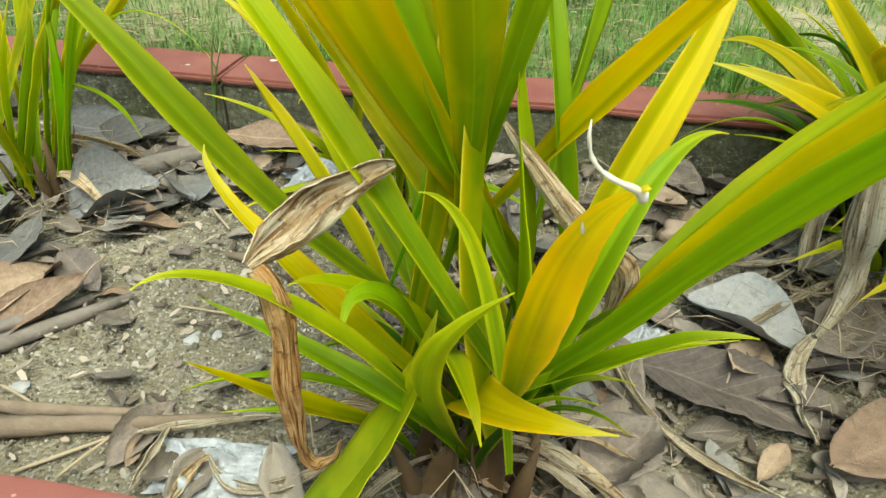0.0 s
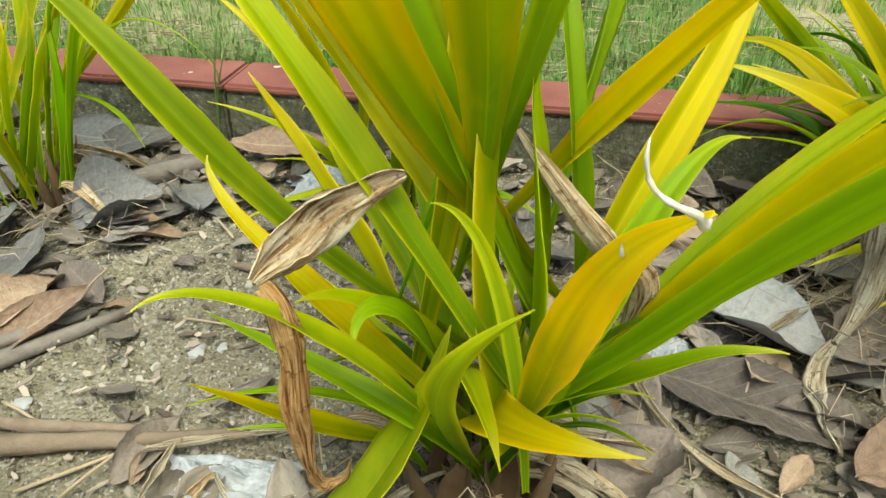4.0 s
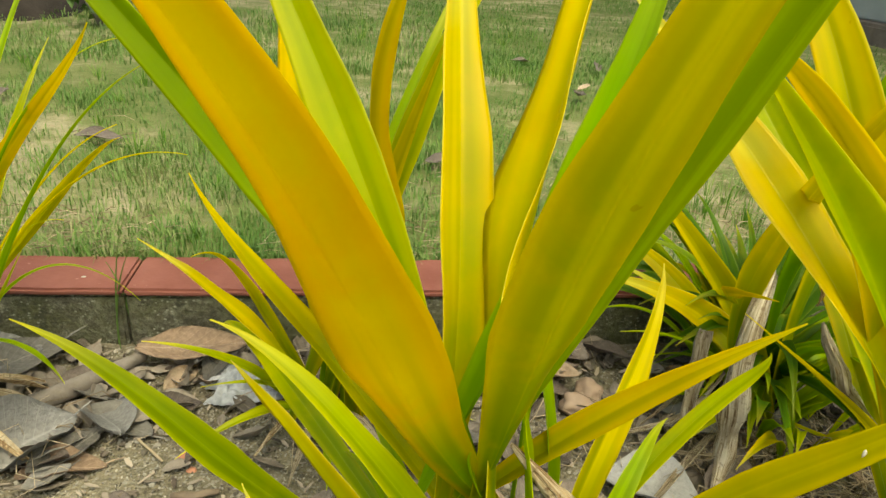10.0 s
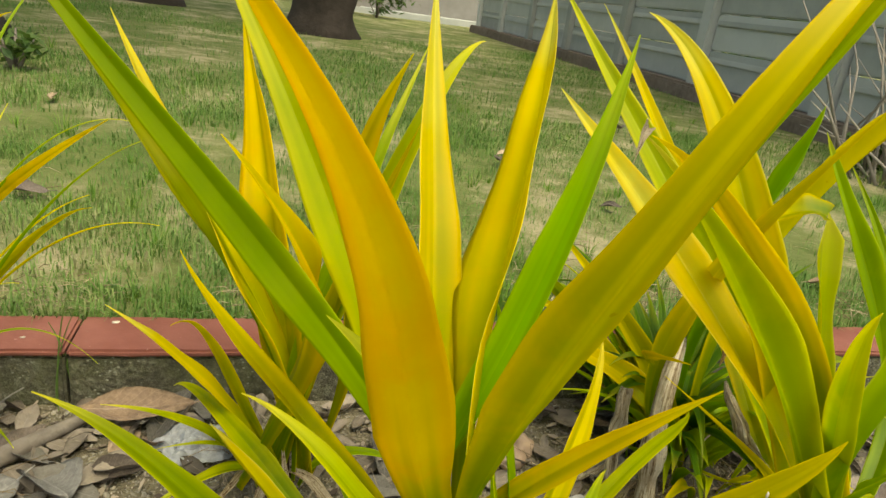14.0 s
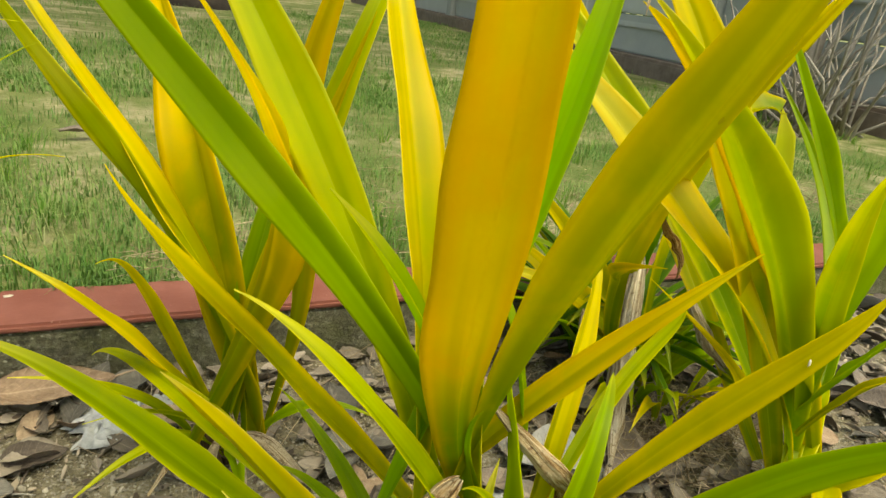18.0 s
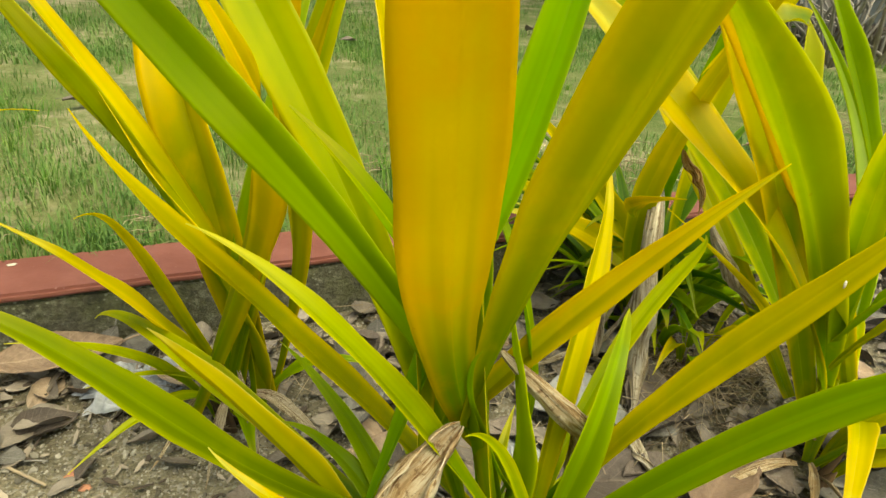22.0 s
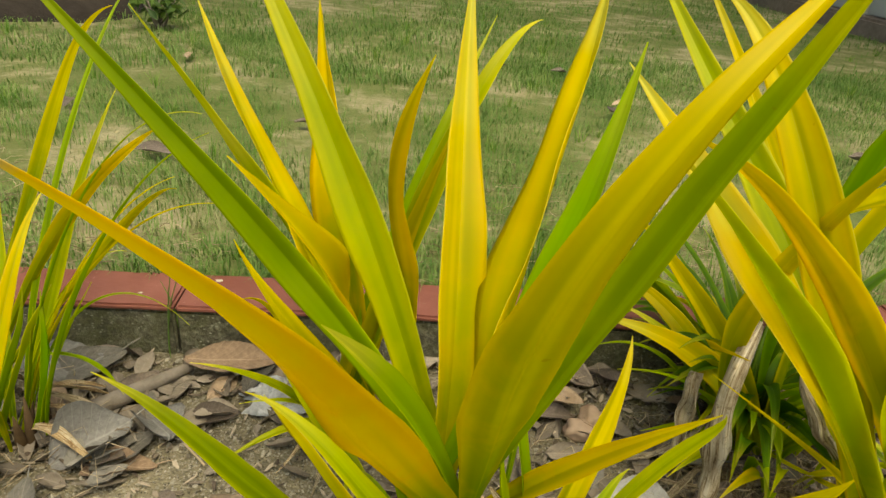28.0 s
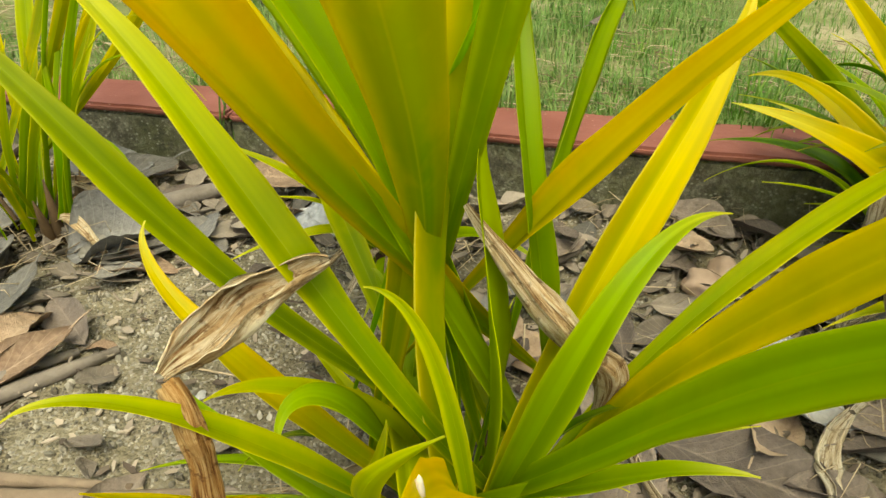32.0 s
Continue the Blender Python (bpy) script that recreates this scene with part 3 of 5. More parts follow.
leaf(A, (0.057, 0.456, 0.075), (0.031, 0.385, 0.207), (-0.028, 0.356, 0.277), (-0.051, 0.335, 0.259), 0.014, 37, "lime", turn=-5, base=0.35, wide=0.46, taper=0.65)
leaf(A, (0.028, 0.457, 0.068), (-0.006, 0.409, 0.121), (-0.032, 0.374, 0.175), (-0.039, 0.342, 0.218), 0.018, 25, "olive", turn=-13, base=0.32, wide=0.42, taper=0.58)
leaf(A, (0.084, 0.483, 0.071), (0.058, 0.445, 0.134), (0.085, 0.381, 0.163), (0.143, 0.343, 0.207), 0.035, -34, "yellow", turn=12, base=0.33, wide=0.47, taper=0.59)
leaf(A, (0.060, 0.460, 0.080), (0.133, 0.412, 0.176), (0.174, 0.396, 0.229), (0.206, 0.396, 0.223), 0.015, -12, "green", turn=4, base=0.36, wide=0.46, taper=0.55)
leaf(A, (0.078, 0.492, 0.057), (0.153, 0.389, 0.217), (0.188, 0.329, 0.378), (0.183, 0.232, 0.401), 0.033, 119, "green", turn=5, base=0.18, wide=0.63, taper=0.74, fold=0.22)
leaf(A, (0.133, 0.493, 0.082), (0.172, 0.453, 0.253), (0.246, 0.374, 0.356), (0.266, 0.369, 0.401), 0.028, -71, "olive", turn=21, base=0.22, wide=0.77, taper=0.47)
leaf(A, (0.108, 0.465, 0.078), (0.219, 0.555, 0.250), (0.290, 0.521, 0.295), (0.285, 0.530, 0.311), 0.019, -24, "lime", turn=10, base=0.28, wide=0.67, taper=0.58)
leaf(A, (0.095, 0.473, 0.078), (0.105, 0.355, 0.219), (0.103, 0.319, 0.313), (0.112, 0.239, 0.371), 0.026, 25, "gold", "orange leaf with a curled white dry tip", turn=-47, base=0.25, wide=0.63, taper=0.58)
leaf(A, (0.032, 0.530, 0.136), (0.108, 0.497, 0.264), (0.152, 0.434, 0.357), (0.203, 0.408, 0.412), 0.032, -56, "gold", turn=76, base=0.12, wide=0.62, taper=0.70)
leaf(A, (0.097, 0.443, 0.095), (0.136, 0.481, 0.258), (0.194, 0.516, 0.327), (0.198, 0.551, 0.373), 0.027, -52, "yellow", turn=-12, base=0.38, wide=0.53, taper=0.57)
leaf(A, (0.087, 0.472, 0.064), (0.122, 0.452, 0.199), (0.079, 0.465, 0.307), (0.089, 0.473, 0.319), 0.030, 36, "lush", turn=-66, base=0.36, wide=0.40, taper=0.60)
leaf(A, (0.135, 0.470, 0.086), (0.110, 0.473, 0.172), (0.049, 0.483, 0.255), (0.046, 0.425, 0.320), 0.028, -145, "green", turn=-11, base=0.34, wide=0.56, taper=0.69)
leaf(A, (0.080, 0.470, 0.024), (0.138, 0.411, 0.227), (0.144, 0.441, 0.307), (0.200, 0.501, 0.277), 0.021, -45, "green")
leaf(A, (0.131, 0.538, 0.079), (0.126, 0.450, 0.287), (0.081, 0.459, 0.376), (0.093, 0.646, 0.405), 0.019, -25, "green", turn=10, base=0.37, wide=0.36, taper=0.70)
leaf(A, (0.104, 0.409, 0.093), (0.092, 0.421, 0.199), (0.071, 0.440, 0.260), (0.044, 0.432, 0.261), 0.013, 51, "lime", turn=-2, base=0.30, wide=0.64, taper=0.65)
leaf(A, (0.075, 0.478, 0.024), (0.049, 0.395, 0.156), (0.045, 0.354, 0.224), (0.095, 0.356, 0.263), 0.022, 35, "lime")
leaf(A, (-0.010, 0.372, 0.062), (0.030, 0.414, 0.101), (0.052, 0.432, 0.152), (0.058, 0.410, 0.207), 0.042, 0, "lime", base=0.8, fold=0.25, taper=0.75)
leaf(A, (0.064, 0.469, 0.023), (0.055, 0.437, 0.215), (0.004, 0.412, 0.237), (0.015, 0.389, 0.194), 0.017, 40, "green")
leaf(A, (0.080, 0.479, 0.025), (0.068, 0.468, 0.159), (0.004, 0.427, 0.220), (-0.005, 0.378, 0.237), 0.019, 50, "lime")
leaf(A, (0.074, 0.470, 0.027), (0.054, 0.379, 0.186), (-0.025, 0.401, 0.186), (-0.133, 0.513, 0.112), 0.014, 25, "green")
leaf(A, (0.081, 0.471, 0.102), (0.084, 0.474, 0.270), (0.018, 0.466, 0.378), (-0.041, 0.444, 0.442), 0.023, 24, "green", turn=-29, base=0.36, wide=0.42, taper=0.24)
leaf(C, (-0.015, 0.794, 0.047), (-0.069, 0.790, 0.311), (-0.085, 0.891, 0.463), (-0.115, 1.052, 0.560), 0.064, 64, "gold", turn=-19, base=0.32, wide=0.35, taper=0.55)
leaf(C, (-0.095, 0.778, 0.044), (-0.023, 0.643, 0.320), (-0.007, 0.529, 0.408), (-0.102, 0.490, 0.530), 0.043, -105, "gold", turn=-12, base=0.35, wide=0.53, taper=0.33)
leaf(C, (-0.035, 0.809, 0.017), (-0.096, 0.793, 0.144), (-0.161, 0.777, 0.228), (-0.230, 0.776, 0.282), 0.039, 6, "yellow", turn=-11, base=0.35, wide=0.44, taper=0.58)
leaf(A, (0.117, 0.488, 0.079), (0.029, 0.596, 0.208), (-0.109, 0.627, 0.323), (-0.142, 0.643, 0.398), 0.038, 2, "olive", turn=-10, base=0.37, wide=0.59, taper=0.69)
leaf(A, (0.091, 0.484, 0.046), (-0.072, 0.697, 0.151), (-0.148, 0.826, 0.176), (-0.179, 0.880, 0.119), 0.024, 25, "lime")
leaf(C, (-0.034, 0.803, 0.018), (-0.114, 0.745, 0.217), (-0.125, 0.718, 0.316), (-0.154, 0.672, 0.314), 0.015, -35, "olive")
leaf(C, (-0.019, 0.808, 0.039), (-0.019, 0.744, 0.227), (-0.145, 0.810, 0.377), (-0.262, 1.006, 0.555), 0.064, -26, "yellow", turn=-39, base=0.36, wide=0.42, taper=0.52)
leaf(C, (-0.007, 0.813, 0.035), (0.073, 0.787, 0.340), (-0.059, 0.685, 0.381), (0.025, 0.612, 0.575), 0.055, 77, "gold", turn=51, base=0.36, wide=0.42, taper=0.49)
leaf(C, (-0.057, 0.805, 0.038), (0.017, 0.705, 0.413), (0.078, 0.720, 0.582), (0.141, 0.815, 0.580), 0.028, -55, "lime")
leaf(C, (-0.054, 0.805, 0.029), (-0.046, 0.768, 0.231), (0.024, 0.819, 0.405), (0.109, 0.935, 0.566), 0.030, -35, "green")
leaf(C, (-0.048, 0.807, 0.021), (-0.037, 0.776, 0.191), (0.007, 0.734, 0.350), (0.055, 0.693, 0.509), 0.030, 40, "olive")
leaf(B, (0.532, 0.551, 0.058), (0.431, 0.503, 0.263), (0.374, 0.652, 0.373), (0.251, 0.850, 0.537), 0.052, 20, "yellow", turn=-65, base=0.17, wide=0.62, taper=0.32)
leaf(B, (0.566, 0.578, 0.054), (0.412, 0.498, 0.262), (0.295, 0.478, 0.445), (0.179, 0.526, 0.546), 0.050, -8, "lime", turn=10, base=0.27, wide=0.62, taper=0.37)
leaf(B, (0.549, 0.583, 0.068), (0.489, 0.729, 0.341), (0.372, 0.899, 0.498), (0.302, 1.040, 0.665), 0.050, 40, "lime")
leaf(B, (0.569, 0.547, 0.062), (0.458, 0.571, 0.352), (0.317, 0.611, 0.505), (0.209, 0.567, 0.539), 0.045, -45, "gold")
leaf(B, (0.540, 0.598, 0.049), (0.542, 0.814, 0.262), (0.496, 0.963, 0.456), (0.388, 1.067, 0.640), 0.040, 30, "yellow")
leaf(B, (0.533, 0.569, 0.054), (0.381, 0.588, 0.412), (0.325, 0.649, 0.601), (0.285, 0.748, 0.630), 0.051, 75, "yellow")
leaf(B, (0.560, 0.600, 0.050), (0.575, 0.650, 0.200), (0.560, 0.690, 0.330), (0.522, 0.690, 0.452), 0.048, -10, "lime", "leaf bent sharply over", turn=-30, base=0.36, wide=0.40, taper=0.10)
leaf(B, (0.600, 0.599, 0.048), (0.430, 0.514, 0.273), (0.342, 0.457, 0.418), (0.317, 0.420, 0.462), 0.032, 0, "lime")
leaf(E, (0.482, 0.806, 0.045), (0.382, 0.783, 0.228), (0.370, 0.664, 0.395), (0.382, 0.523, 0.590), 0.032, 30, "olive")
leaf(B, (0.565, 0.576, 0.040), (0.758, 0.665, 0.182), (0.805, 0.783, 0.319), (0.755, 0.914, 0.471), 0.035, 30, "green")
leaf(D, (-0.516, 0.853, 0.099), (-0.437, 0.914, 0.309), (-0.289, 0.819, 0.420), (-0.184, 0.604, 0.508), 0.020, 45, "gold")
leaf(D, (-0.528, 0.822, 0.058), (-0.409, 0.969, 0.213), (-0.327, 0.950, 0.320), (-0.249, 0.823, 0.369), 0.017, 65, "olive")
leaf(D, (-0.471, 0.794, 0.017), (-0.449, 0.874, 0.177), (-0.432, 0.956, 0.313), (-0.390, 1.042, 0.425), 0.020, -35, "lime")
leaf(D, (-0.532, 0.807, 0.072), (-0.453, 0.967, 0.359), (-0.431, 0.999, 0.516), (-0.362, 0.993, 0.538), 0.020, -50, "olive")
leaf(D, (-0.484, 0.803, 0.030), (-0.516, 0.888, 0.189), (-0.538, 0.968, 0.351), (-0.549, 1.046, 0.514), 0.020, -15, "lime")
leaf(D, (-0.451, 0.585, 0.044), (-0.352, 0.610, 0.246), (-0.362, 0.663, 0.363), (-0.362, 0.764, 0.387), 0.020, -45, "yellow")
leaf(E, (0.522, 0.789, 0.019), (0.430, 0.895, 0.174), (0.359, 0.950, 0.231), (0.301, 0.964, 0.205), 0.030, 45, "yellow")
leaf(E, (0.527, 0.794, 0.013), (0.484, 0.801, 0.138), (0.381, 0.824, 0.206), (0.261, 0.831, 0.219), 0.044, 55, "yellow")
leaf(E, (0.516, 0.857, 0.070), (0.407, 1.083, 0.210), (0.280, 0.980, 0.267), (0.205, 0.696, 0.377), 0.022, -60, "lime")
leaf(E, (0.517, 0.790, 0.017), (0.495, 0.808, 0.142), (0.408, 0.853, 0.246), (0.296, 0.889, 0.354), 0.040, 60, "olive")
scroll(A, (0.035, 0.420, 0.281), (0.014, 0.411, 0.278), (-0.014, 0.396, 0.256), (-0.026, 0.383, 0.241), 0.040, 30, DRY, "curled dry brown leaf hanging down", arc=265, ends=(0.18, 0.30))
scroll(A, (0.082, 0.469, 0.286), (0.146, 0.446, 0.216), (0.166, 0.472, 0.223), (0.153, 0.480, 0.163), 0.036, 20, DRY, "curled dry brown leaf", arc=240, ends=(0.2, 0.35))
scroll(E, (0.445, 0.771, 0.253), (0.315, 0.616, 0.199), (0.466, 0.773, 0.032), (0.366, 0.652, 0.034), 0.047, 20, BLEACHED_DRY, "bleached dry leaf hanging down", arc=235, ends=(0.35, 0.22))
scroll(E, (0.366, 0.652, 0.036), (0.314, 0.583, 0.032), (0.357, 0.592, 0.021), (0.344, 0.544, 0.014), 0.032, 40, BLEACHED_DRY, "twisted end of a dry hanging leaf", arc=170, ends=(0.35, 0.2))
scroll(E, (0.469, 0.700, 0.231), (0.489, 0.694, 0.192), (0.512, 0.673, 0.152), (0.541, 0.660, 0.126), 0.040, 10, BLEACHED_DRY, "bleached dry leaf", arc=250)
scroll(E, (0.388, 0.775, 0.176), (0.380, 0.758, 0.150), (0.374, 0.748, 0.110), (0.380, 0.750, 0.040), 0.034, 10, BLEACHED_DRY, "short bleached dry leaf", arc=230, ends=(0.7, 0.3))
leaf(E, (0.385, 0.735, 0.236), (0.350, 0.715, 0.262), (0.340, 0.670, 0.285), (0.356, 0.630, 0.297), 0.020, 30, "gold", "small yellow leaf tip crossing a dry leaf", base=0.5, n=20)
scroll(E, (0.481, 0.780, 0.293), (0.500, 0.788, 0.263), (0.525, 0.767, 0.267), (0.505, 0.760, 0.216), 0.030, 10, RUST, "brown withered leaf tip", arc=260)
leaf(E, (0.530, 0.785, 0.035), (0.622, 0.640, 0.054), (0.516, 0.600, 0.151), (0.298, 0.590, 0.309), 0.020, -30, "olive")
leaf(A, (0.046, 0.501, 0.090), (0.049, 0.468, 0.148), (0.071, 0.411, 0.183), (0.088, 0.334, 0.200), 0.030, 27, "lime", turn=1, base=0.36, wide=0.42, taper=0.62)
scroll(A, (-0.018, 0.380, 0.240), (0.002, 0.365, 0.231), (-0.013, 0.372, 0.177), (-0.010, 0.386, 0.119), 0.029, 20, RUST, "withered brown leaf end hanging down", arc=270, ends=(0.85, 0.45))
scroll(A, (-0.011, 0.386, 0.124), (-0.008, 0.385, 0.108), (-0.000, 0.387, 0.099), (0.010, 0.388, 0.128), 0.015, 20, RUST, "hooked tip of a withered leaf", arc=220, ends=(0.9, 0.2))

leaf(B, (0.523, 0.690, 0.450), (0.508, 0.700, 0.463), (0.470, 0.720, 0.440), (0.440, 0.735, 0.390), 0.040, 20, "olive", "bent-over end of a folded leaf", base=0.95, wide=0.10, taper=0.7)
leaf(B, (0.560, 0.535, 0.03), (0.550, 0.525, 0.12), (0.480, 0.475, 0.10), (0.395, 0.410, 0.03), 0.036, 10, "yellow", "pale yellow leaf bent down over the litter")
leaf(E, (0.528, 0.803, 0.031), (0.562, 0.901, 0.278), (0.672, 0.882, 0.440), (0.812, 0.821, 0.644), 0.064, 66, "olive", turn=-32, base=0.36, wide=0.42, taper=0.20)
leaf(E, (0.545, 0.855, 0.031), (0.475, 0.829, 0.313), (0.499, 0.720, 0.490), (0.467, 0.684, 0.565), 0.039, -43, "fresh", turn=-21, base=0.36, wide=0.42, taper=0.25)
leaf(B, (0.601, 0.620, 0.283), (0.585, 0.630, 0.369), (0.481, 0.640, 0.482), (0.447, 0.650, 0.544), 0.034, 70, "green", base=0.5)
leaf(B, (0.464, 0.520, 0.190), (0.432, 0.507, 0.313), (0.482, 0.508, 0.386), (0.506, 0.480, 0.492), 0.066, 20, "green", "broad green leaf folded along its middle", fold=0.6, base=0.3, taper=0.35)
leaf(B, (0.460, 0.520, 0.190), (0.462, 0.500, 0.228), (0.462, 0.480, 0.280), (0.505, 0.460, 0.316), 0.026, 10, "green", base=0.4)
leaf(B, (0.469, 0.520, 0.155), (0.492, 0.512, 0.200), (0.447, 0.458, 0.269), (0.536, 0.450, 0.267), 0.030, 10, "olive", base=0.4)
leaf(A, (0.087, 0.477, 0.094), (0.120, 0.556, 0.303), (0.139, 0.626, 0.388), (0.158, 0.709, 0.319), 0.023, -80, "green", turn=-17, base=0.32, wide=0.51, taper=0.50)

leaf(D, (-0.513, 0.800, 0.014), (-0.486, 0.800, 0.105), (-0.440, 0.800, 0.172), (-0.431, 0.800, 0.245), 0.013, 20, "green", base=0.7, taper=0.4)
leaf(D, (-0.502, 0.800, 0.015), (-0.461, 0.800, 0.130), (-0.433, 0.800, 0.187), (-0.397, 0.800, 0.250), 0.016, 13, "lime", base=0.7, taper=0.4)
leaf(D, (-0.457, 0.800, 0.028), (-0.418, 0.800, 0.123), (-0.419, 0.800, 0.171), (-0.411, 0.800, 0.241), 0.018, 6, "fresh", base=0.7, taper=0.4)
leaf(D, (-0.444, 0.800, 0.044), (-0.420, 0.800, 0.136), (-0.391, 0.800, 0.186), (-0.351, 0.800, 0.255), 0.014, -1, "lush", base=0.7, taper=0.4)
leaf(D, (-0.511, 0.800, 0.037), (-0.495, 0.800, 0.105), (-0.491, 0.800, 0.166), (-0.451, 0.800, 0.244), 0.016, -8, "lime", base=0.7, taper=0.4)
leaf(D, (-0.482, 0.800, 0.025), (-0.449, 0.800, 0.088), (-0.441, 0.800, 0.143), (-0.424, 0.800, 0.217), 0.012, -15, "moss", base=0.7, taper=0.4)
leaf(D, (-0.417, 0.800, 0.150), (-0.379, 0.797, 0.159), (-0.354, 0.808, 0.127), (-0.331, 0.790, 0.099), 0.009, 20, "green", "thin drooping green leaf", base=0.8, taper=0.3)

def foot(plant, count, radius, height, seed):
    """The sheathed leaf bases at the foot of a clump, with dry sheaths round them."""
    rnd = random.Random(seed)
    for i in range(count):
        a = rnd.uniform(0, 6.283)
        r = radius * rnd.uniform(0.1, 1)
        b = Vector((math.cos(a) * r, math.sin(a) * r, -0.01))
        lean = Vector((math.cos(a) * rnd.uniform(0.005, 0.03), math.sin(a) * rnd.uniform(0.005, 0.03), height * rnd.uniform(0.7, 1.2)))
        w = rnd.uniform(0.004, 0.008)
        vs, fs = tube([b, b + lean * 0.4, b + lean], [w * 1.15, w, w * 0.12], 8, 0.25, i + seed)
        part("sheath", mesh_of("sheath", vs, fs, STEM), plant, "green-brown sheathed leaf base")
    for i in range(count):
        a = rnd.uniform(0, 6.283)
        d = Vector((math.cos(a), math.sin(a), 0))
        ln = rnd.uniform(0.05, 0.12)
        pts = [d * radius * 0.6 + Vector((0, 0, height * rnd.uniform(0.3, 0.9))), d * (radius + ln * 0.3) + Vector((0, 0, height * 0.7)), d * (radius + ln * 0.6) + Vector((0, 0, 0.03)), d * (radius + ln) + Vector((0, 0, 0.006))]
        part("dry_leaf_base", blade_mesh("dry_leaf_base", pts, rnd.uniform(0.008, 0.016), rnd.uniform(-40, 40), rnd.choice((DRY, PALE_DRY)), 0.6, 0.9, i + seed, n=14), plant, "papery dry leaf base")


foot(A, 14, 0.045, 0.09, 5)
for pts, w, label in (
        (((0.060, 0.432, -0.004), (0.060, 0.436, 0.020), (0.064, 0.444, 0.040), (0.068, 0.455, 0.066)), 0.030, "broad dark brown dry leaf standing at the foot"),
        (((0.090, 0.462, -0.004), (0.091, 0.462, 0.030), (0.090, 0.466, 0.060), (0.088, 0.470, 0.090)), 0.024, "brown sheath round a leaf base"),
        (((0.112, 0.492, -0.004), (0.112, 0.490, 0.030), (0.108, 0.484, 0.060), (0.100, 0.478, 0.095)), 0.022, "dark red-brown sheath at the foot"),
        (((0.040, 0.470, -0.004), (0.042, 0.470, 0.030), (0.050, 0.470, 0.060), (0.058, 0.470, 0.085)), 0.020, "dark brown sheath at the foot")):
    leaf(A, *pts, w, 10, STEM, label, "sheath", fold=0.9, base=0.9, taper=0.4, n=20)
foot(B, 4, 0.02, 0.06, 6)
foot(C, 6, 0.025, 0.10, 7)
foot(D, 8, 0.05, 0.10, 8)
foot(E, 10, 0.05, 0.10, 9)


def filler(plant, count, seed, lengths, widths, styles, spread_r, rise=(0.3, 1.2), arc=(0, 360), shift=(0, 0)):
    """Short inner and outer leaves that fill a clump."""
    rnd = random.Random(seed)
    for i in range(count):
        a = radians(rnd.uniform(*arc))
        d = Vector((math.cos(a), math.sin(a), 0))
        ln, up = rnd.uniform(*lengths), rnd.uniform(*rise)
        b = plant.location + d * rnd.uniform(0, spread_r) + Vector((shift[0], shift[1], 0.02))
        p1 = b + (d * 0.25 + Vector((0, 0, up))).normalized() * ln * 0.38
        p2 = b + d * ln * 0.45 + Vector((0, 0, ln * 0.62 * up))
        p3 = b + d * ln * 0.85 + Vector((0, 0, ln * rnd.uniform(0.25, 0.75) * up))
        leaf(plant, b, p1, p2, p3, rnd.uniform(*widths), rnd.uniform(-25, 25), rnd.choice(styles))


filler(E, 60, 31, (0.17, 0.32), (0.018, 0.034), ("deep", "deep", "deep", "green"), 0.07, (0.5, 1.4))
filler(E, 20, 37, (0.14, 0.24), (0.016, 0.028), ("green", "deep", "green", "lime"), 0.07, (0.5, 1.3), shift=(-0.04, -0.09))
filler(E, 8, 38, (0.12, 0.20), (0.012, 0.020), ("lime", "yellow", "green"), 0.06, (0.4, 1.0), shift=(-0.02, -0.15))
filler(E, 6, 36, (0.16, 0.26), (0.016, 0.024), ("lime", "yellow"), 0.05)
filler(B, 6, 32, (0.16, 0.30), (0.02, 0.03), ("green", "lime", "olive"), 0.03, arc=(-70, 120))
filler(D, 16, 33, (0.16, 0.34), (0.006, 0.012), ("lime", "olive", "green"), 0.06, (1.7, 2.4))
filler(C, 5, 34, (0.14, 0.24), (0.014, 0.022), ("green", "lime"), 0.03)
# Short inner leaves; their dark greens also stand in for shade between crowded leaves.
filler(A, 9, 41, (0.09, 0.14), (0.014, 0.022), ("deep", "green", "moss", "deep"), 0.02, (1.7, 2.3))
filler(A, 9, 35, (0.14, 0.24), (0.014, 0.022), ("green", "lime", "green"), 0.035, (0.5, 1.3), (20, 200))

# ---- background: trees, fence, house ----
def crown(seed, at, size, count, leaf_size):
    rnd = random.Random(seed)
    vs, fs = [], []
    clumps = [Vector((rnd.gauss(0, 1), rnd.gauss(0, 1), rnd.gauss(0, 0.6))).normalized() * rnd.uniform(0.4, 1.0) * size for _ in range(22)]
    for i in range(count):
        c = Vector(at) + rnd.choice(clumps) + Vector((rnd.gauss(0, 1), rnd.gauss(0, 1), rnd.gauss(0, 0.8))) * size * 0.2
        m = Euler((rnd.uniform(-0.9, 0.9), rnd.uniform(-0.9, 0.9), rnd.uniform(0, 6.3))).to_matrix()
        s = leaf_size * rnd.uniform(0.6, 1.3)
        o = len(vs)
        vs += [c + m @ Vector(q) * s for q in ((-1, 0, 0), (0, 0.4, 0.08), (1, 0, 0), (0, -0.4, 0.08))]
        fs.append((o, o + 1, o + 2, o + 3))
    return vs, fs


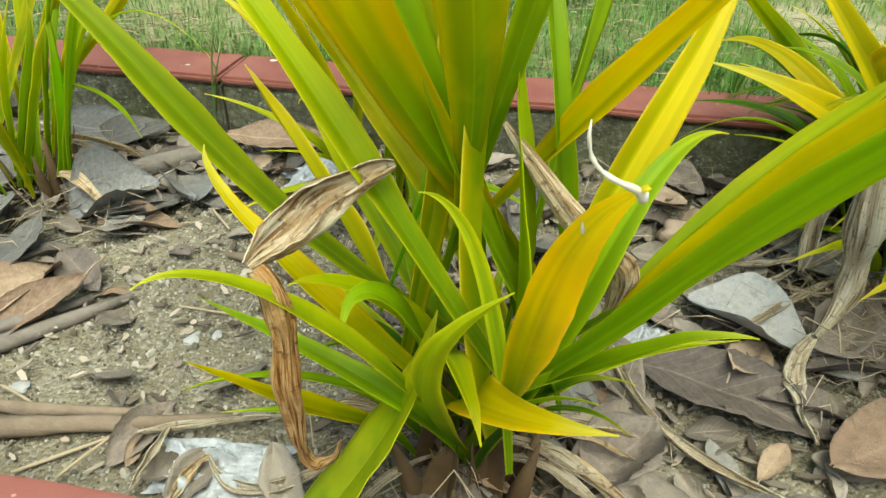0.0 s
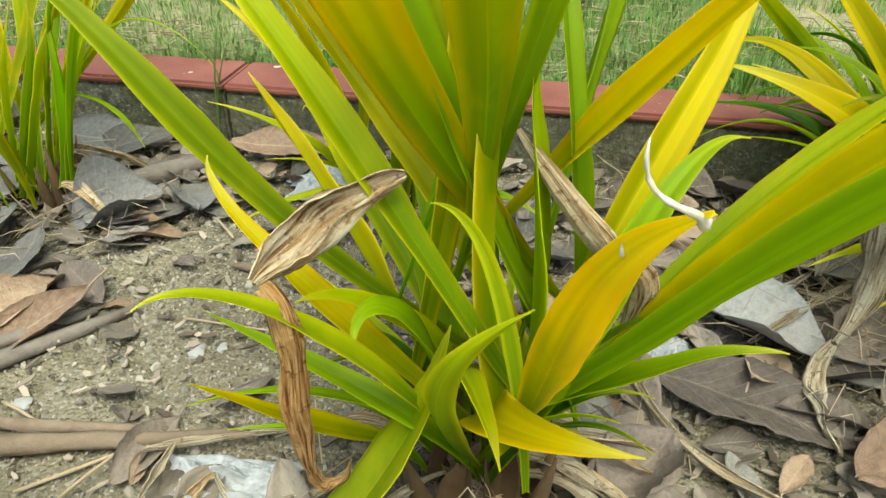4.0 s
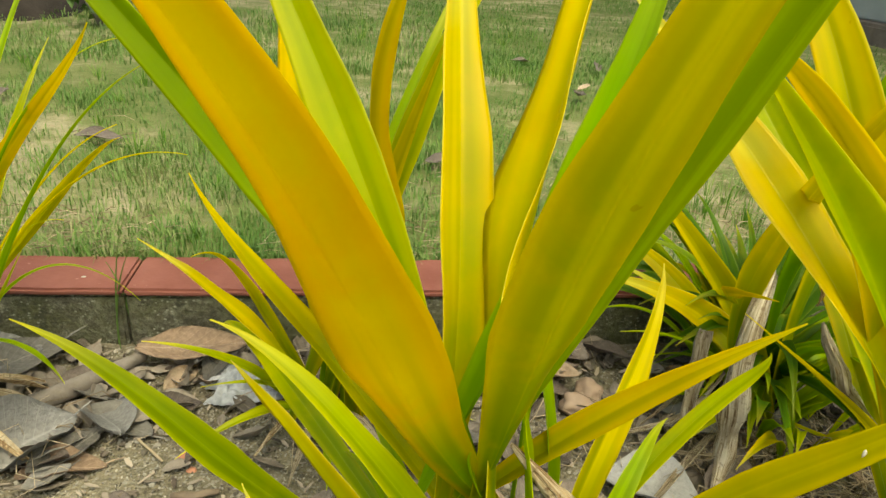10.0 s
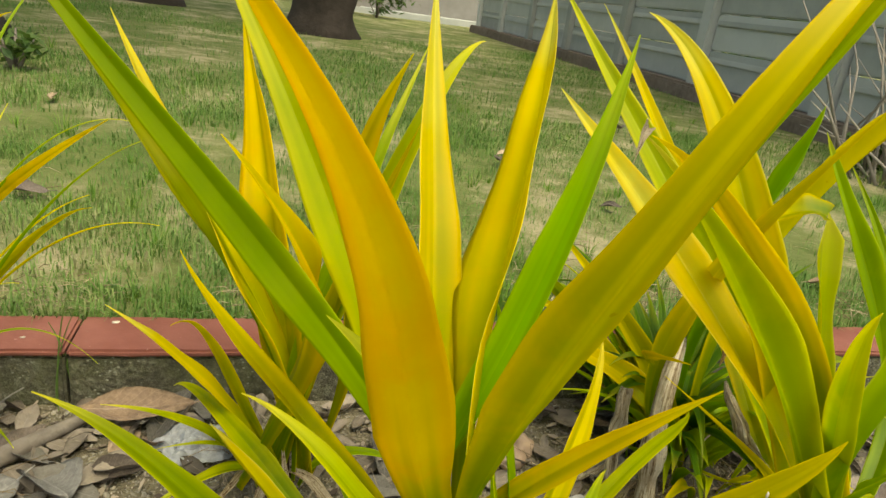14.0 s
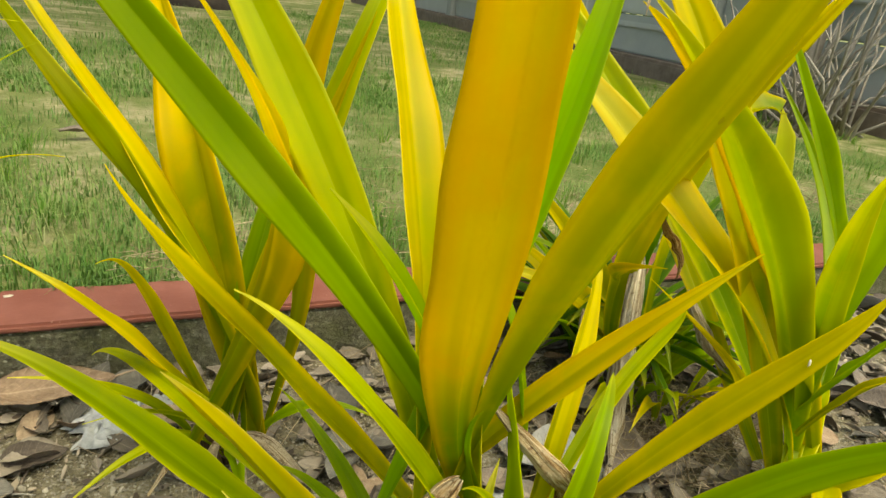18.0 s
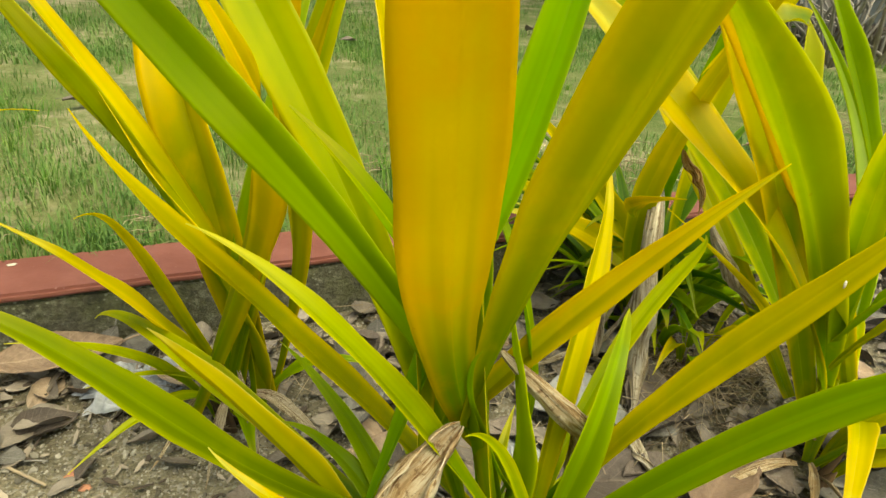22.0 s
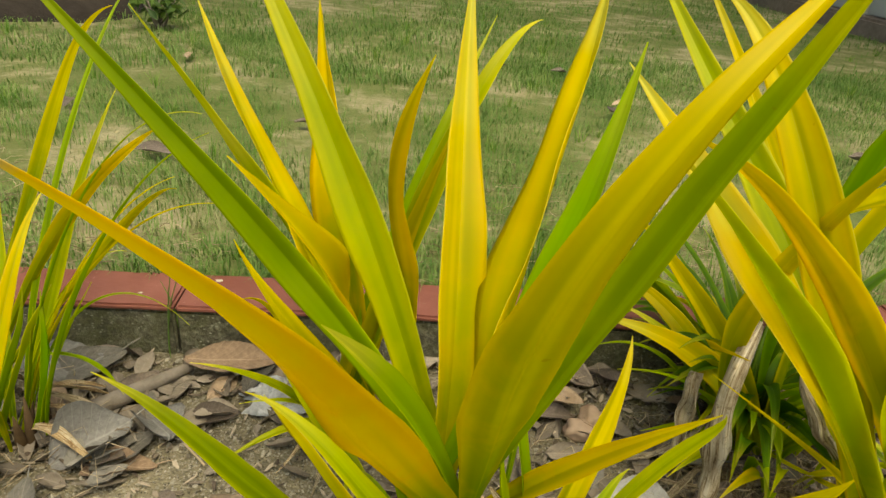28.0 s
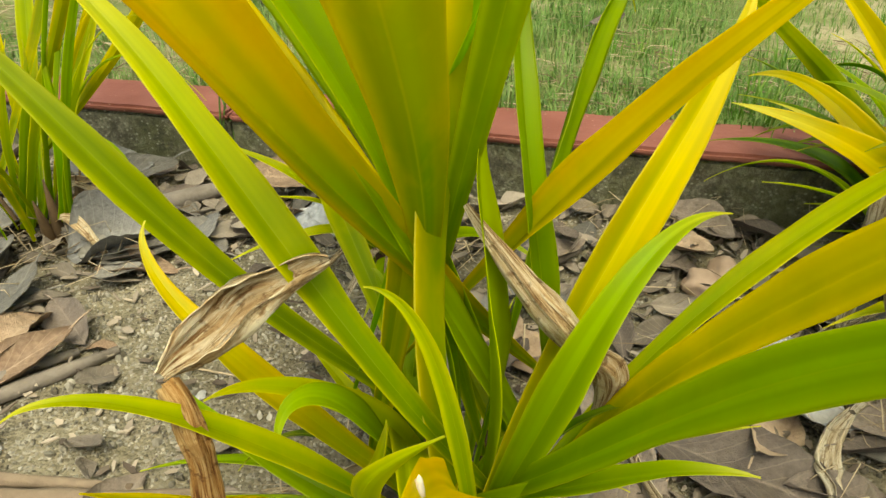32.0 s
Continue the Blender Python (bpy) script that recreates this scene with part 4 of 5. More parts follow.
def tree(x, y, r, lean, seed, mat, label, height=4.2):
    t = root("tree", (x, y, LAWN_Z), label, "tree", "garden trees")
    n = 18
    pts, rad = [], []
    for k in range(n + 1):
        u = k / n
        z = -0.15 + u ** 1.6 * (height + 0.15)
        pts.append((lean[0] * z, lean[1] * z, z))
        rad.append(r * (0.62 + 0.38 * (1 - u)) * (1 + 0.38 * math.exp(-max(0, z) / 0.12)))
    part("trunk", mesh_of("trunk", *tube(pts, rad, 26, 0.34, seed), mat), t)
    top = Vector(pts[-1])
    rnd = random.Random(seed)
    for i in range(6):
        a = i * 1.05 + rnd.uniform(-0.3, 0.3)
        d = Vector((math.cos(a), math.sin(a), rnd.uniform(0.5, 1.1)))
        ln = rnd.uniform(1.0, 1.8)
        s = top + Vector((0, 0, -rnd.uniform(0, 0.8)))
        part("limb", mesh_of("limb", *tube([s, s + d * ln * 0.5, s + d * ln + Vector((0, 0, 0.2))], [r * 0.4, r * 0.28, r * 0.1], 9, 0.2, i), mat), t)
    part("crown", mesh_of("crown", *crown(seed, top + Vector((0, 0, 1.4)), 2.5, 3200, 0.11), FOLIAGE, smooth=False), t)
    return t


tree(0.42, 7.75, 0.32, (0.0, 0.0), 3, BARK, "thick dark brown tree trunk rising from the lawn")
tree(-1.88, 3.95, 0.42, (-0.03, 0.02), 4, BARK, "dark tree trunk with leafy shoots at its foot")
tree(-1.55, 9.9, 0.29, (0.0, 0.0), 6, BARK, "dark tree trunk far across the lawn")
tree(3.15, 2.85, 0.055, (0.14, 0.02), 8, GREYBARK, "slender leaning grey tree with bare twigs at its foot")


def shrub(x, y, size, count, seed, leaf_size, label):
    s = root("shrub", (x, y, LAWN_Z), label, "shrub")
    rnd = random.Random(seed)
    for i in range(6):
        a = rnd.uniform(0, 6.28)
        e = Vector((math.cos(a) * size * 0.6, math.sin(a) * size * 0.6, size * rnd.uniform(0.8, 1.4)))
        part("stem", mesh_of("stem", *tube([(0, 0, -0.02), e * 0.5, e], [0.012, 0.009, 0.004], 6), TWIG), s)
    part("foliage", mesh_of("foliage", *crown(seed, (0, 0, size * 0.8), size * 0.8, count, leaf_size), FOLIAGE, smooth=False), s)


shrub(-1.15, 3.45, 0.13, 110, 12, 0.035, "low leafy shoots beside a dark tree trunk")
shrub(1.9, 14.2, 0.7, 700, 13, 0.07, "bright green shrub before a far house")
shrub(-3.2, 7.5, 0.8, 900, 14, 0.08, "dark green shrub at the edge of the lawn")
shrub(-3.0, 11.5, 0.9, 900, 15, 0.08, "dark green shrub at the edge of the lawn")

shrub(2.75, 2.75, 0.14, 160, 17, 0.03, "low green weeds among bare twigs")

twigs = root("twig_tangle", (2.85, 2.55, LAWN_Z), "tangle of bare grey twigs at the foot of a trunk", "twigs")
rnd = random.Random(21)
for i in range(80):
    a, b = rnd.uniform(0, 6.28), rnd.uniform(0.15, 0.6)
    s = Vector((rnd.uniform(-0.3, 0.3), rnd.uniform(-0.3, 0.3), -0.01))
    e = s + Vector((math.cos(a) * b, math.sin(a) * b, rnd.uniform(0.15, 0.9)))
    part("twig", mesh_of("twig", *tube([s, (s + e) / 2 + Vector((rnd.uniform(-0.05, 0.05), rnd.uniform(-0.05, 0.05), 0.06)), e], [0.008, 0.006, 0.002], 6, 0.3, i), GREYBARK), twigs)

# precast panel fence along one side of the lawn
FENCE_AT = (3.32, 0, LAWN_Z)
fence = root("fence", FENCE_AT, "grey precast concrete panel fence with ribbed slabs and posts", "fence", kind="structure")
for i in range(8):
    y = 2.3 + i * 1.55
    part("post", mesh_of("post", *box((-0.09, y - 0.08, -0.2), (0.09, y + 0.08, 2.1), 0.012), FENCE, smooth=False), fence)
    if i == 7:
        continue
    for j in range(7):
        z = 0.134 + j * 0.29
        y0, y1 = y + 0.083, y + 1.467
        part("slab", mesh_of("slab", *box((-0.03, y0, z), (0.03, y1, z + 0.283), 0.010), FENCE, smooth=False), fence)
        part("rib", mesh_of("rib", *box((-0.052, y0 + 0.04, z + 0.19), (-0.031, y1 - 0.04, z + 0.235), 0.008), FENCE, smooth=False), fence)
part("plinth", mesh_of("plinth", *box((-0.16, 1.6, -0.2), (0.14, 13.4, 0.13), 0.02), PLINTH, smooth=False), fence)

fence.rotation_euler = (0, 0, radians(-1.9))

house = root("house", (3.0, 16.5, LAWN_Z), "pale plastered house with a grey pillar far behind the lawn", "house")
part("wall", mesh_of("wall", *box((-2.4, 0, -0.1), (6, 0.3, 3.0), 0.01), HOUSE, smooth=False), house)
part("roof", mesh_of("roof", *box((-2.9, -0.9, 3.0), (6.4, 4, 3.15), 0.02), ROOF, smooth=False), house)
part("pillar", mesh_of("pillar", *box((-1.55, -0.75, -0.1), (-1.25, -0.45, 3.0), 0.02), HOUSE, smooth=False), house)
part("step", mesh_of("step", *box((-2.4, -0.9, -0.1), (6, -0.004, 0.12), 0.015), FENCE, smooth=False), house)
win = part("window", mesh_of("window", *box((-0.6, -0.05, 0.6), (0.5, -0.002, 1.9), 0.01), ROOF, smooth=False), house)
for k in range(3):
    part("pane", mesh_of("pane", *box((-0.55 + k * 0.36, -0.058, 0.66), (-0.23 + k * 0.36, -0.051, 1.84), 0.003), FOLIAGE, smooth=False), win)
pot = root("planter", (-0.35, 15.2, LAWN_Z), "round white planter standing on the lawn", "planter")
part("bowl", mesh_of("bowl", *tube([(0, 0, 0), (0, 0, 0.12), (0, 0, 0.38), (0, 0, 0.42)], [0.2, 0.26, 0.36, 0.34], 20), POT), pot)
part("plant_top", mesh_of("plant_top", *crown(44, (0, 0, 0.6), 0.3, 160, 0.07), FOLIAGE, smooth=False), pot)

rnd = random.Random(52)
vs, fs = [], []
for i in range(9000):
    x, z = rnd.uniform(-26, 26), rnd.uniform(0, 1) ** 0.8 * 3.4
    y = 21 + rnd.gauss(0, 0.5) + 0.4 * noise.noise((x * 0.6, z, 0)) * 2
    m = Euler((rnd.uniform(-1.5, 1.5), rnd.uniform(-0.9, 0.9), rnd.uniform(0, 6.3))).to_matrix()
    o = len(vs)
    vs += [Vector((x, y, z)) + m @ Vector(q) * rnd.uniform(0.14, 0.3) for q in ((-1, 0, 0), (0, 0.5, 0.1), (1, 0, 0), (0, -0.5, 0.1))]
    fs.append((o, o + 1, o + 2, o + 3))
tagged(new("hedge", mesh_of("hedge", vs, fs, FOLIAGE, smooth=False)), "dark green hedge closing the far end of the garden", "hedge", kind="stuff")

# ---- litter and small things in the bed ----
def fallen_mesh(seed, mat, ln=1.0, curl=0.25, broad=1.0):
    """One fallen tree leaf: oval, pointed, curled, with a midrib and a stalk."""
    rnd = random.Random(seed)
    n, m = 18, 8
    bend, roll, skew = rnd.uniform(-0.2, 0.45) * curl * 4, rnd.uniform(0.1, 1.0) * curl * 3, rnd.uniform(-0.25, 0.25)
    fat = rnd.uniform(0.17, 0.28) * broad
    top, low, uvs = [], [], []
    for k in range(n + 1):
        u = k / n
        w = fat * math.sin(math.pi * min(1, u * 0.985 + 0.005)) ** 0.75 * (1 - 0.25 * u) + 0.004
        for j in range(m + 1):
            x = -1 + 2 * j / m
            jag = 1 + 0.13 * noise.noise((u * 5, x * 2 + seed, 0)) + 0.09 * noise.noise((u * 17, x * 3 + seed, 5))
            a = Vector((u - 0.5 + skew * x * x * 0.1, x * w * jag, 0))
            a.z = roll * 0.55 * (x * w) ** 2 * 8 + bend * (u - 0.5) ** 2 * 0.8 + 0.060 * noise.noise((u * 2.6, x * 1.5, seed * 3.3)) + 0.012 * noise.noise((u * 11, x * 6, seed * 1.3)) - 0.02 * (1 - abs(x))
            top.append(a * ln)
            low.append((a - Vector((0, 0, 0.006))) * ln)
            uvs.append((u, (x + 1) / 2))
    off, s, fs = len(top), m + 1, []
    for k in range(n):
        for j in range(m):
            a = k * s + j
            fs += [(a, a + s, a + s + 1, a + 1), (off + a, off + a + 1, off + a + s + 1, off + a + s)]
        for j in (0, m):
            a = k * s + j
            fs.append((a, off + a, off + a + s, a + s))
    vs, f2 = tube([(0.48 * ln, 0, 0.0), (0.58 * ln, 0.02 * ln, 0.02 * ln), (0.70 * ln, 0.05 * ln, 0.01 * ln)], [0.012 * ln, 0.010 * ln, 0.008 * ln], 5)
    return mesh_of("fallen_leaf", top + low, fs, mat, uvs + uvs), mesh_of("stalk", vs, f2, mat, [(0.5, 0.5)] * len(vs))


BROWN = [fallen_mesh(100 + i, FALLEN, curl=0.34) for i in range(9)]
GREY = [fallen_mesh(200 + i, FALLEN_GREY, curl=0.30, broad=1.4) for i in range(6)]
TAN = [fallen_mesh(300 + i, FALLEN_TAN, curl=0.24) for i in range(6)]


def lay(me, x, y, size, turn, tilt=(0, 0), label="curled brown fallen tree leaf lying on the soil", lift=0.0):
    ob = new("fallen_leaf", me[0])
    part("stalk", me[1], ob)
    ob.matrix_world = Matrix.Translation((x, y, ground_z(x, y) + 0.02 * size / 0.1 * 0.6 + lift)) @ Euler((radians(tilt[0]), radians(tilt[1]), radians(turn))).to_matrix().to_4x4() @ Matrix.Diagonal((size, size, size * 0.9, 1))
    return tagged(ob, label, "leaf", "fallen leaves in the bed")


curl = [bez([Vector(q) for q in ((0.1118, 0.2425, 0.3665), (0.1135, 0.2414, 0.3710), (0.1010, 0.2389, 0.3688), (0.1020, 0.2395, 0.3805))], k / 14) for k in range(15)]
vs, fs = tube(curl, [0.0006, 0.0010, 0.0009, 0.0007, 0.0006, 0.0006, 0.0005, 0.0005, 0.0005, 0.0004, 0.0004, 0.0004, 0.0003, 0.0003, 0.0001], 9, 0.5, 3)
part("curled_tip", mesh_of("curled_tip", [v - A.location for v in vs], fs, BLEACHED), A, "bleached white curled dry leaf tip")
lay(TAN[0], -0.235, 0.955, 0.145, 4, (18, 0), "broad tan fallen leaf leaning on the back kerb", 0.012)
lay(TAN[1], -0.245, 0.915, 0.075, 70, (25, 10), "small reddish tan fallen leaf by the back kerb")
lay(TAN[2], -0.21, 0.91, 0.07, 110, (10, 25), "small reddish tan fallen leaf by the back kerb")
lay(GREY[0], -0.455, 0.93, 0.13, 30, (15, -12), "crumpled pale grey fallen leaf near the kerb", 0.01)
lay(GREY[1], -0.36, 0.80, 0.13, 60, (8, 12), "curled grey fallen leaf on bare soil")
lay(GREY[2], -0.30, 0.83, 0.10, -25, (-8, 6), "curled grey fallen leaf on bare soil")
lay(TAN[3], -0.335, 0.755, 0.09, 15, (0, 5), "flat tan fallen leaf on bare soil")
lay(BROWN[0], 0.285, 0.585, 0.16, -18, (4, 3), "large dark brown fallen leaf lying flat")
lay(BROWN[1], 0.19, 0.52, 0.13, 60, (12, 10), "dark brown curled fallen leaf by the lily foot")
lay(fallen_mesh(503, FALLEN_PAPER, curl=0.30, broad=2.2), 0.318, 0.676, 0.118, -28, (-6, 4), "pale papery fallen leaf with a ragged edge", 0.010)
lay(fallen_mesh(504, FALLEN_RUSSET, curl=0.2, broad=0.95), 0.400, 0.545, 0.150, 30, (6, 2), "reddish tan fallen leaf on the litter", 0.008)
lay(TAN[1], -0.345, 0.575, 0.12, 55, (10, -14), "dry tan fallen leaf beside a stick")
lay(TAN[3], -0.375, 0.62, 0.11, 95, (0, 8), "dry tan fallen leaf beside a stick")
lay(BROWN[2], -0.175, 0.47, 0.07, 75, (20, 0), "small tan brown fallen leaf near a stalk")
lay(BROWN[5], -0.060, 0.664, 0.085, 70, (4, 8), "long grey-brown fallen leaf on bare soil", 0.002)
lay(BROWN[6], -0.244, 0.857, 0.075, 20, (10, 0), "dark fallen leaf near the plastic scrap")
lay(TAN[5], -0.172, 0.452, 0.034, 100, (30, 0), "small tan fallen leaf standing by a stalk", 0.004)
lay(GREY[4], -0.45, 0.653, 0.12, 35, (8, 4), "large grey fallen leaf on the soil")
lay(GREY[5], -0.51, 0.726, 0.13, 120, (6, 8), "large grey fallen leaf on the soil")
lay(TAN[2], 0.222, 0.925, 0.07, 95, (40, 10), "tan fallen leaf leaning on the kerb", 0.006)
lay(fallen_mesh(505, FALLEN_RUSSET, curl=0.2), 0.172, 0.578, 0.05, 80, (20, 0), "small russet fallen leaf by the lily foot", 0.004)
PAPER = [fallen_mesh(520 + i, FALLEN_PAPER, curl=0.34, broad=1.6) for i in range(3)]
lay(PAPER[0], -0.486, 0.936, 0.115, 20, (26, 8), "crumpled pale grey papery leaf by the kerb", 0.016)
lay(PAPER[1], -0.380, 0.787, 0.105, 40, (22, -10), "folded pale grey fallen leaf on the litter", 0.008)
lay(GREY[2], -0.338, 0.775, 0.095, 60, (4, 6), "flat grey-tan fallen leaf on the litter", 0.004)
lay(PAPER[2], -0.313, 0.830, 0.100, 130, (16, 12), "curled pale grey fallen leaf on the litter", 0.008)
lay(BROWN[3], 0.075, 0.425, 0.09, 95, (15, 0), "dark brown fallen leaf at the lily foot")

rnd = random.Random(77)
placed = 0
while placed < 260:
    x, y = rnd.uniform(-1.0, 1.35), rnd.uniform(0.40, 0.985)
    dense = 0.16 if -0.32 < x < 0.03 and y < 0.84 else 1.0
    if x < -0.32 and y < 0.7:
        dense = 0.55
    if rnd.random() > dense:
        continue
    kind = rnd.random()
    pool = BROWN if kind < 0.5 else GREY if kind < 0.84 else TAN
    size = rnd.uniform(0.035, 0.115) if dense > 0.3 else rnd.uniform(0.02, 0.045)
    lab = {0: "curled dark brown fallen tree leaf on the soil", 1: "curled ash-grey fallen tree leaf on the soil", 2: "dry tan fallen tree leaf on the soil"}[0 if pool is BROWN else 1 if pool is GREY else 2]
    lay(rnd.choice(pool), x, y, size, rnd.uniform(0, 360), (rnd.uniform(-24, 24), rnd.uniform(-20, 20)), lab, rnd.uniform(0, 0.012))
    placed += 1
for i in range(16):
    x, y = rnd.uniform(-1.2, 2.2), rnd.uniform(1.2, 3.4)
    lay(rnd.choice(TAN + BROWN), x, y, rnd.uniform(0.06, 0.1), rnd.uniform(0, 360), (rnd.uniform(-15, 15), rnd.uniform(-15, 15)), "dry brown fallen leaf on the lawn", 0.015)


def stick(name, pts, radii, mat, label, category="stick", seed=0):
    pts = [Vector((x, y, ground_z(x, y) + z)) for x, y, z in pts]
    fine, fr = [], []
    for k in range(len(pts) - 1):
        for j in range(4):
            u = j / 4
            fine.append(pts[k].lerp(pts[k + 1], u) + Vector((0, 0, 0.002 * noise.noise((k + u, seed, 0)))))
            fr.append(radii[k] * (1 - u) + radii[k + 1] * u)
    fine.append(pts[-1])
    fr.append(radii[-1])
    return tagged(new(name, mesh_of(name, *tube(fine, fr, 9, 0.3, seed), mat)), label, category)


stick("stalk", [(-0.52, 0.40, 0.008), (-0.40, 0.435, 0.010), (-0.28, 0.452, 0.011), (-0.19, 0.472, 0.010), (-0.11, 0.50, 0.006)], [0.008, 0.009, 0.008, 0.006, 0.002], BRANCH, "long tan dried stalk lying on the soil", seed=1)
stick("stalk", [(-0.36, 0.475, 0.006), (-0.27, 0.473, 0.010), (-0.17, 0.49, 0.006)], [0.004, 0.006, 0.003], BRANCH, "thin tan dried stalk lying on the soil", seed=2)
stick("stick", [(-0.47, 0.44, 0.008), (-0.36, 0.515, 0.009), (-0.275, 0.63, 0.006)], [0.009, 0.009, 0.005], TWIG, "weathered grey stick lying on the soil", seed=3)
stick("stick", [(-0.46, 0.47, 0.010), (-0.37, 0.545, 0.010), (-0.31, 0.62, 0.006)], [0.007, 0.007, 0.004], TWIG, "weathered grey stick lying on the soil", seed=4)
stick("stick", [(-0.46, 0.80, 0.012), (-0.38, 0.88, 0.020), (-0.30, 0.95, 0.02)], [0.014, 0.013, 0.008], TWIG, "thick grey stick resting near the back kerb", seed=5)
stick("stalk", [(0.122, 0.522, 0.014), (0.148, 0.492, 0.011), (0.188, 0.452, 0.010)], [0.008, 0.010, 0.011], PALE_STALK, "pale grey dried stalk beside the lily foot", seed=6)
stick("straw", [(-0.275, 0.81, 0.006), (-0.232, 0.765, 0.006)], [0.0016, 0.0014], STRAW, "thin pale straw on bare soil", "straw", 7)
stick("straw", [(-0.25, 0.42, 0.006), (-0.16, 0.49, 0.008)], [0.0016, 0.0014], STRAW, "thin pale straw on bare soil", "straw", 8)
stick("straw", [(-0.22, 0.62, 0.006), (-0.10, 0.615, 0.008)], [0.0012, 0.001], STRAW, "thin pale straw on bare soil", "straw", 9)
stick("straw", [(-0.42, 0.66, 0.006), (-0.34, 0.60, 0.012)], [0.0016, 0.0012], STRAW, "thin pale straw on bare soil", "straw", 10)
stick("straw", [(-0.214, 0.419, 0.008), (-0.191, 0.457, 0.012)], [0.0014, 0.0012], STRAW, "thin pale straw on bare soil", "straw", 12)
stick("straw", [(-0.311, 0.493, 0.008), (-0.271, 0.478, 0.010)], [0.0014, 0.0012], STRAW, "thin pale straw on bare soil", "straw", 13)
stick("stick", [(-0.21, 0.711, 0.006), (-0.185, 0.708, 0.008), (-0.16, 0.714, 0.006)], [0.003, 0.005, 0.003], BRANCH, "short tan twig on bare soil", seed=14)
stick("stick", [(0.52, 0.60, 0.02), (0.58, 0.52, 0.02), (0.64, 0.45, 0.012)], [0.012, 0.012, 0.010], TWIG, "brown stick lying in the litter", seed=11)


def strand(pts, width, mat, label, seed):
    ob = new("dry_strand", scroll_mesh("dry_strand", pts, width * 1.5, 15, mat, seed, 230, (0.5, 0.3), 40))
    return tagged(ob, label, "dry leaf")


strand([(0.185, 0.615, 0.03), (0.205, 0.545, 0.012), (0.235, 0.500, 0.022), (0.330, 0.475, 0.012)], 0.011, PALE_DRY, "long twisted pale dry strap leaf on the litter", 61)
strand([(-0.002, 0.485, 0.022), (-0.045, 0.428, 0.010), (-0.085, 0.415, 0.010), (-0.108, 0.445, 0.022)], 0.011, BLEACHED_DRY, "twisted pale dry strap leaf near the front kerb", 62)
strand([(-0.108, 0.445, 0.022), (-0.120, 0.440, 0.020), (-0.122, 0.425, 0.014), (-0.124, 0.412, 0.010)], 0.010, DRY, "twisted pale dry strap leaf near the front kerb", 66)
strand([(-0.174, 0.462, 0.016), (-0.145, 0.472, 0.020), (-0.11, 0.490, 0.014), (-0.070, 0.502, 0.012)], 0.008, BLEACHED_DRY, "thin pale dry strap leaf over a stalk", 67)
strand([(-0.151, 0.468, 0.020), (-0.152, 0.455, 0.018), (-0.155, 0.440, 0.014), (-0.155, 0.413, 0.012)], 0.007, BLEACHED_DRY, "thin pale dry strap leaf by the plastic scrap", 68)
strand([(0.318, 0.790, 0.016), (0.350, 0.780, 0.022), (0.400, 0.800, 0.024), (0.440, 0.835, 0.022)], 0.010, BLEACHED_DRY, "pale dry strap leaf on the litter", 69)
strand([(0.304, 0.699, 0.022), (0.335, 0.735, 0.028), (0.365, 0.750, 0.026), (0.398, 0.798, 0.020)], 0.009, BLEACHED_DRY, "pale dry strap leaf on the litter", 70)
strand([(0.378, 0.790, 0.020), (0.410, 0.800, 0.040), (0.440, 0.800, 0.070), (0.455, 0.810, 0.105)], 0.007, BLEACHED_DRY, "pale dry strap leaf hanging from a clump", 71)
strand([(0.392, 0.780, 0.018), (0.420, 0.790, 0.040), (0.445, 0.780, 0.065), (0.470, 0.800, 0.120)], 0.007, PALE_DRY, "pale dry strap leaf hanging from a clump", 72)
strand([(0.350, 0.800, 0.018), (0.400, 0.820, 0.040), (0.430, 0.830, 0.080), (0.445, 0.840, 0.110)], 0.006, PALE_DRY, "pale dry strap leaf hanging from a clump", 73)
strand([(0.41, 0.790, 0.020), (0.44, 0.785, 0.024), (0.47, 0.795, 0.026), (0.50, 0.800, 0.022)], 0.011, BLEACHED_DRY, "pale dry strap leaf on the litter", 74)
strand([(0.36, 0.74, 0.03), (0.42, 0.70, 0.04), (0.47, 0.74, 0.03), (0.55, 0.76, 0.02)], 0.014, PALE_DRY, "folded pale dry strap leaf on the litter", 63)
strand([(0.30, 0.66, 0.02), (0.36, 0.69, 0.05), (0.44, 0.80, 0.03), (0.50, 0.80, 0.02)], 0.010, PALE_DRY, "folded pale dry strap leaf on the litter", 64)
strand([(0.02, 0.55, 0.02), (-0.01, 0.52, 0.03), (-0.03, 0.50, 0.02), (-0.05, 0.51, 0.01)], 0.012, PALE_DRY, "pale dry leaf scrap at the lily foot", 65)


def rock(name, x, y, size, mat, label, seed, flat=0.5):
    vs, fs = lump(size, seed, flat, 2)
    ob = new(name, mesh_of(name, vs, fs, mat, smooth=False))
    ob.location = (x, y, ground_z(x, y) + size[2] * flat * 0.4)
    return tagged(ob, label, "stone")


rock("stone", -0.19, 0.583, (0.007, 0.011, 0.007), STONE, "pale angular stone on bare soil", 1)
rock("stone", -0.170, 0.592, (0.005, 0.007, 0.005), STONE, "small pale stone on bare soil", 2)
rock("stone", -0.30, 0.50, (0.008, 0.007, 0.006), STONE, "pale stone on bare soil", 3)
rock("brick_chip", -0.21, 0.774, (0.009, 0.011, 0.008), BRICKBIT, "small orange brick chip on bare soil", 4)
rock("brick_chip", -0.198, 0.755, (0.006, 0.005, 0.005), BRICKBIT, "small orange brick chip on bare soil", 14)
rock("brick_chip", -0.125, 0.690, (0.009, 0.007, 0.006), BRICKBIT, "small orange brick chip on bare soil", 5)
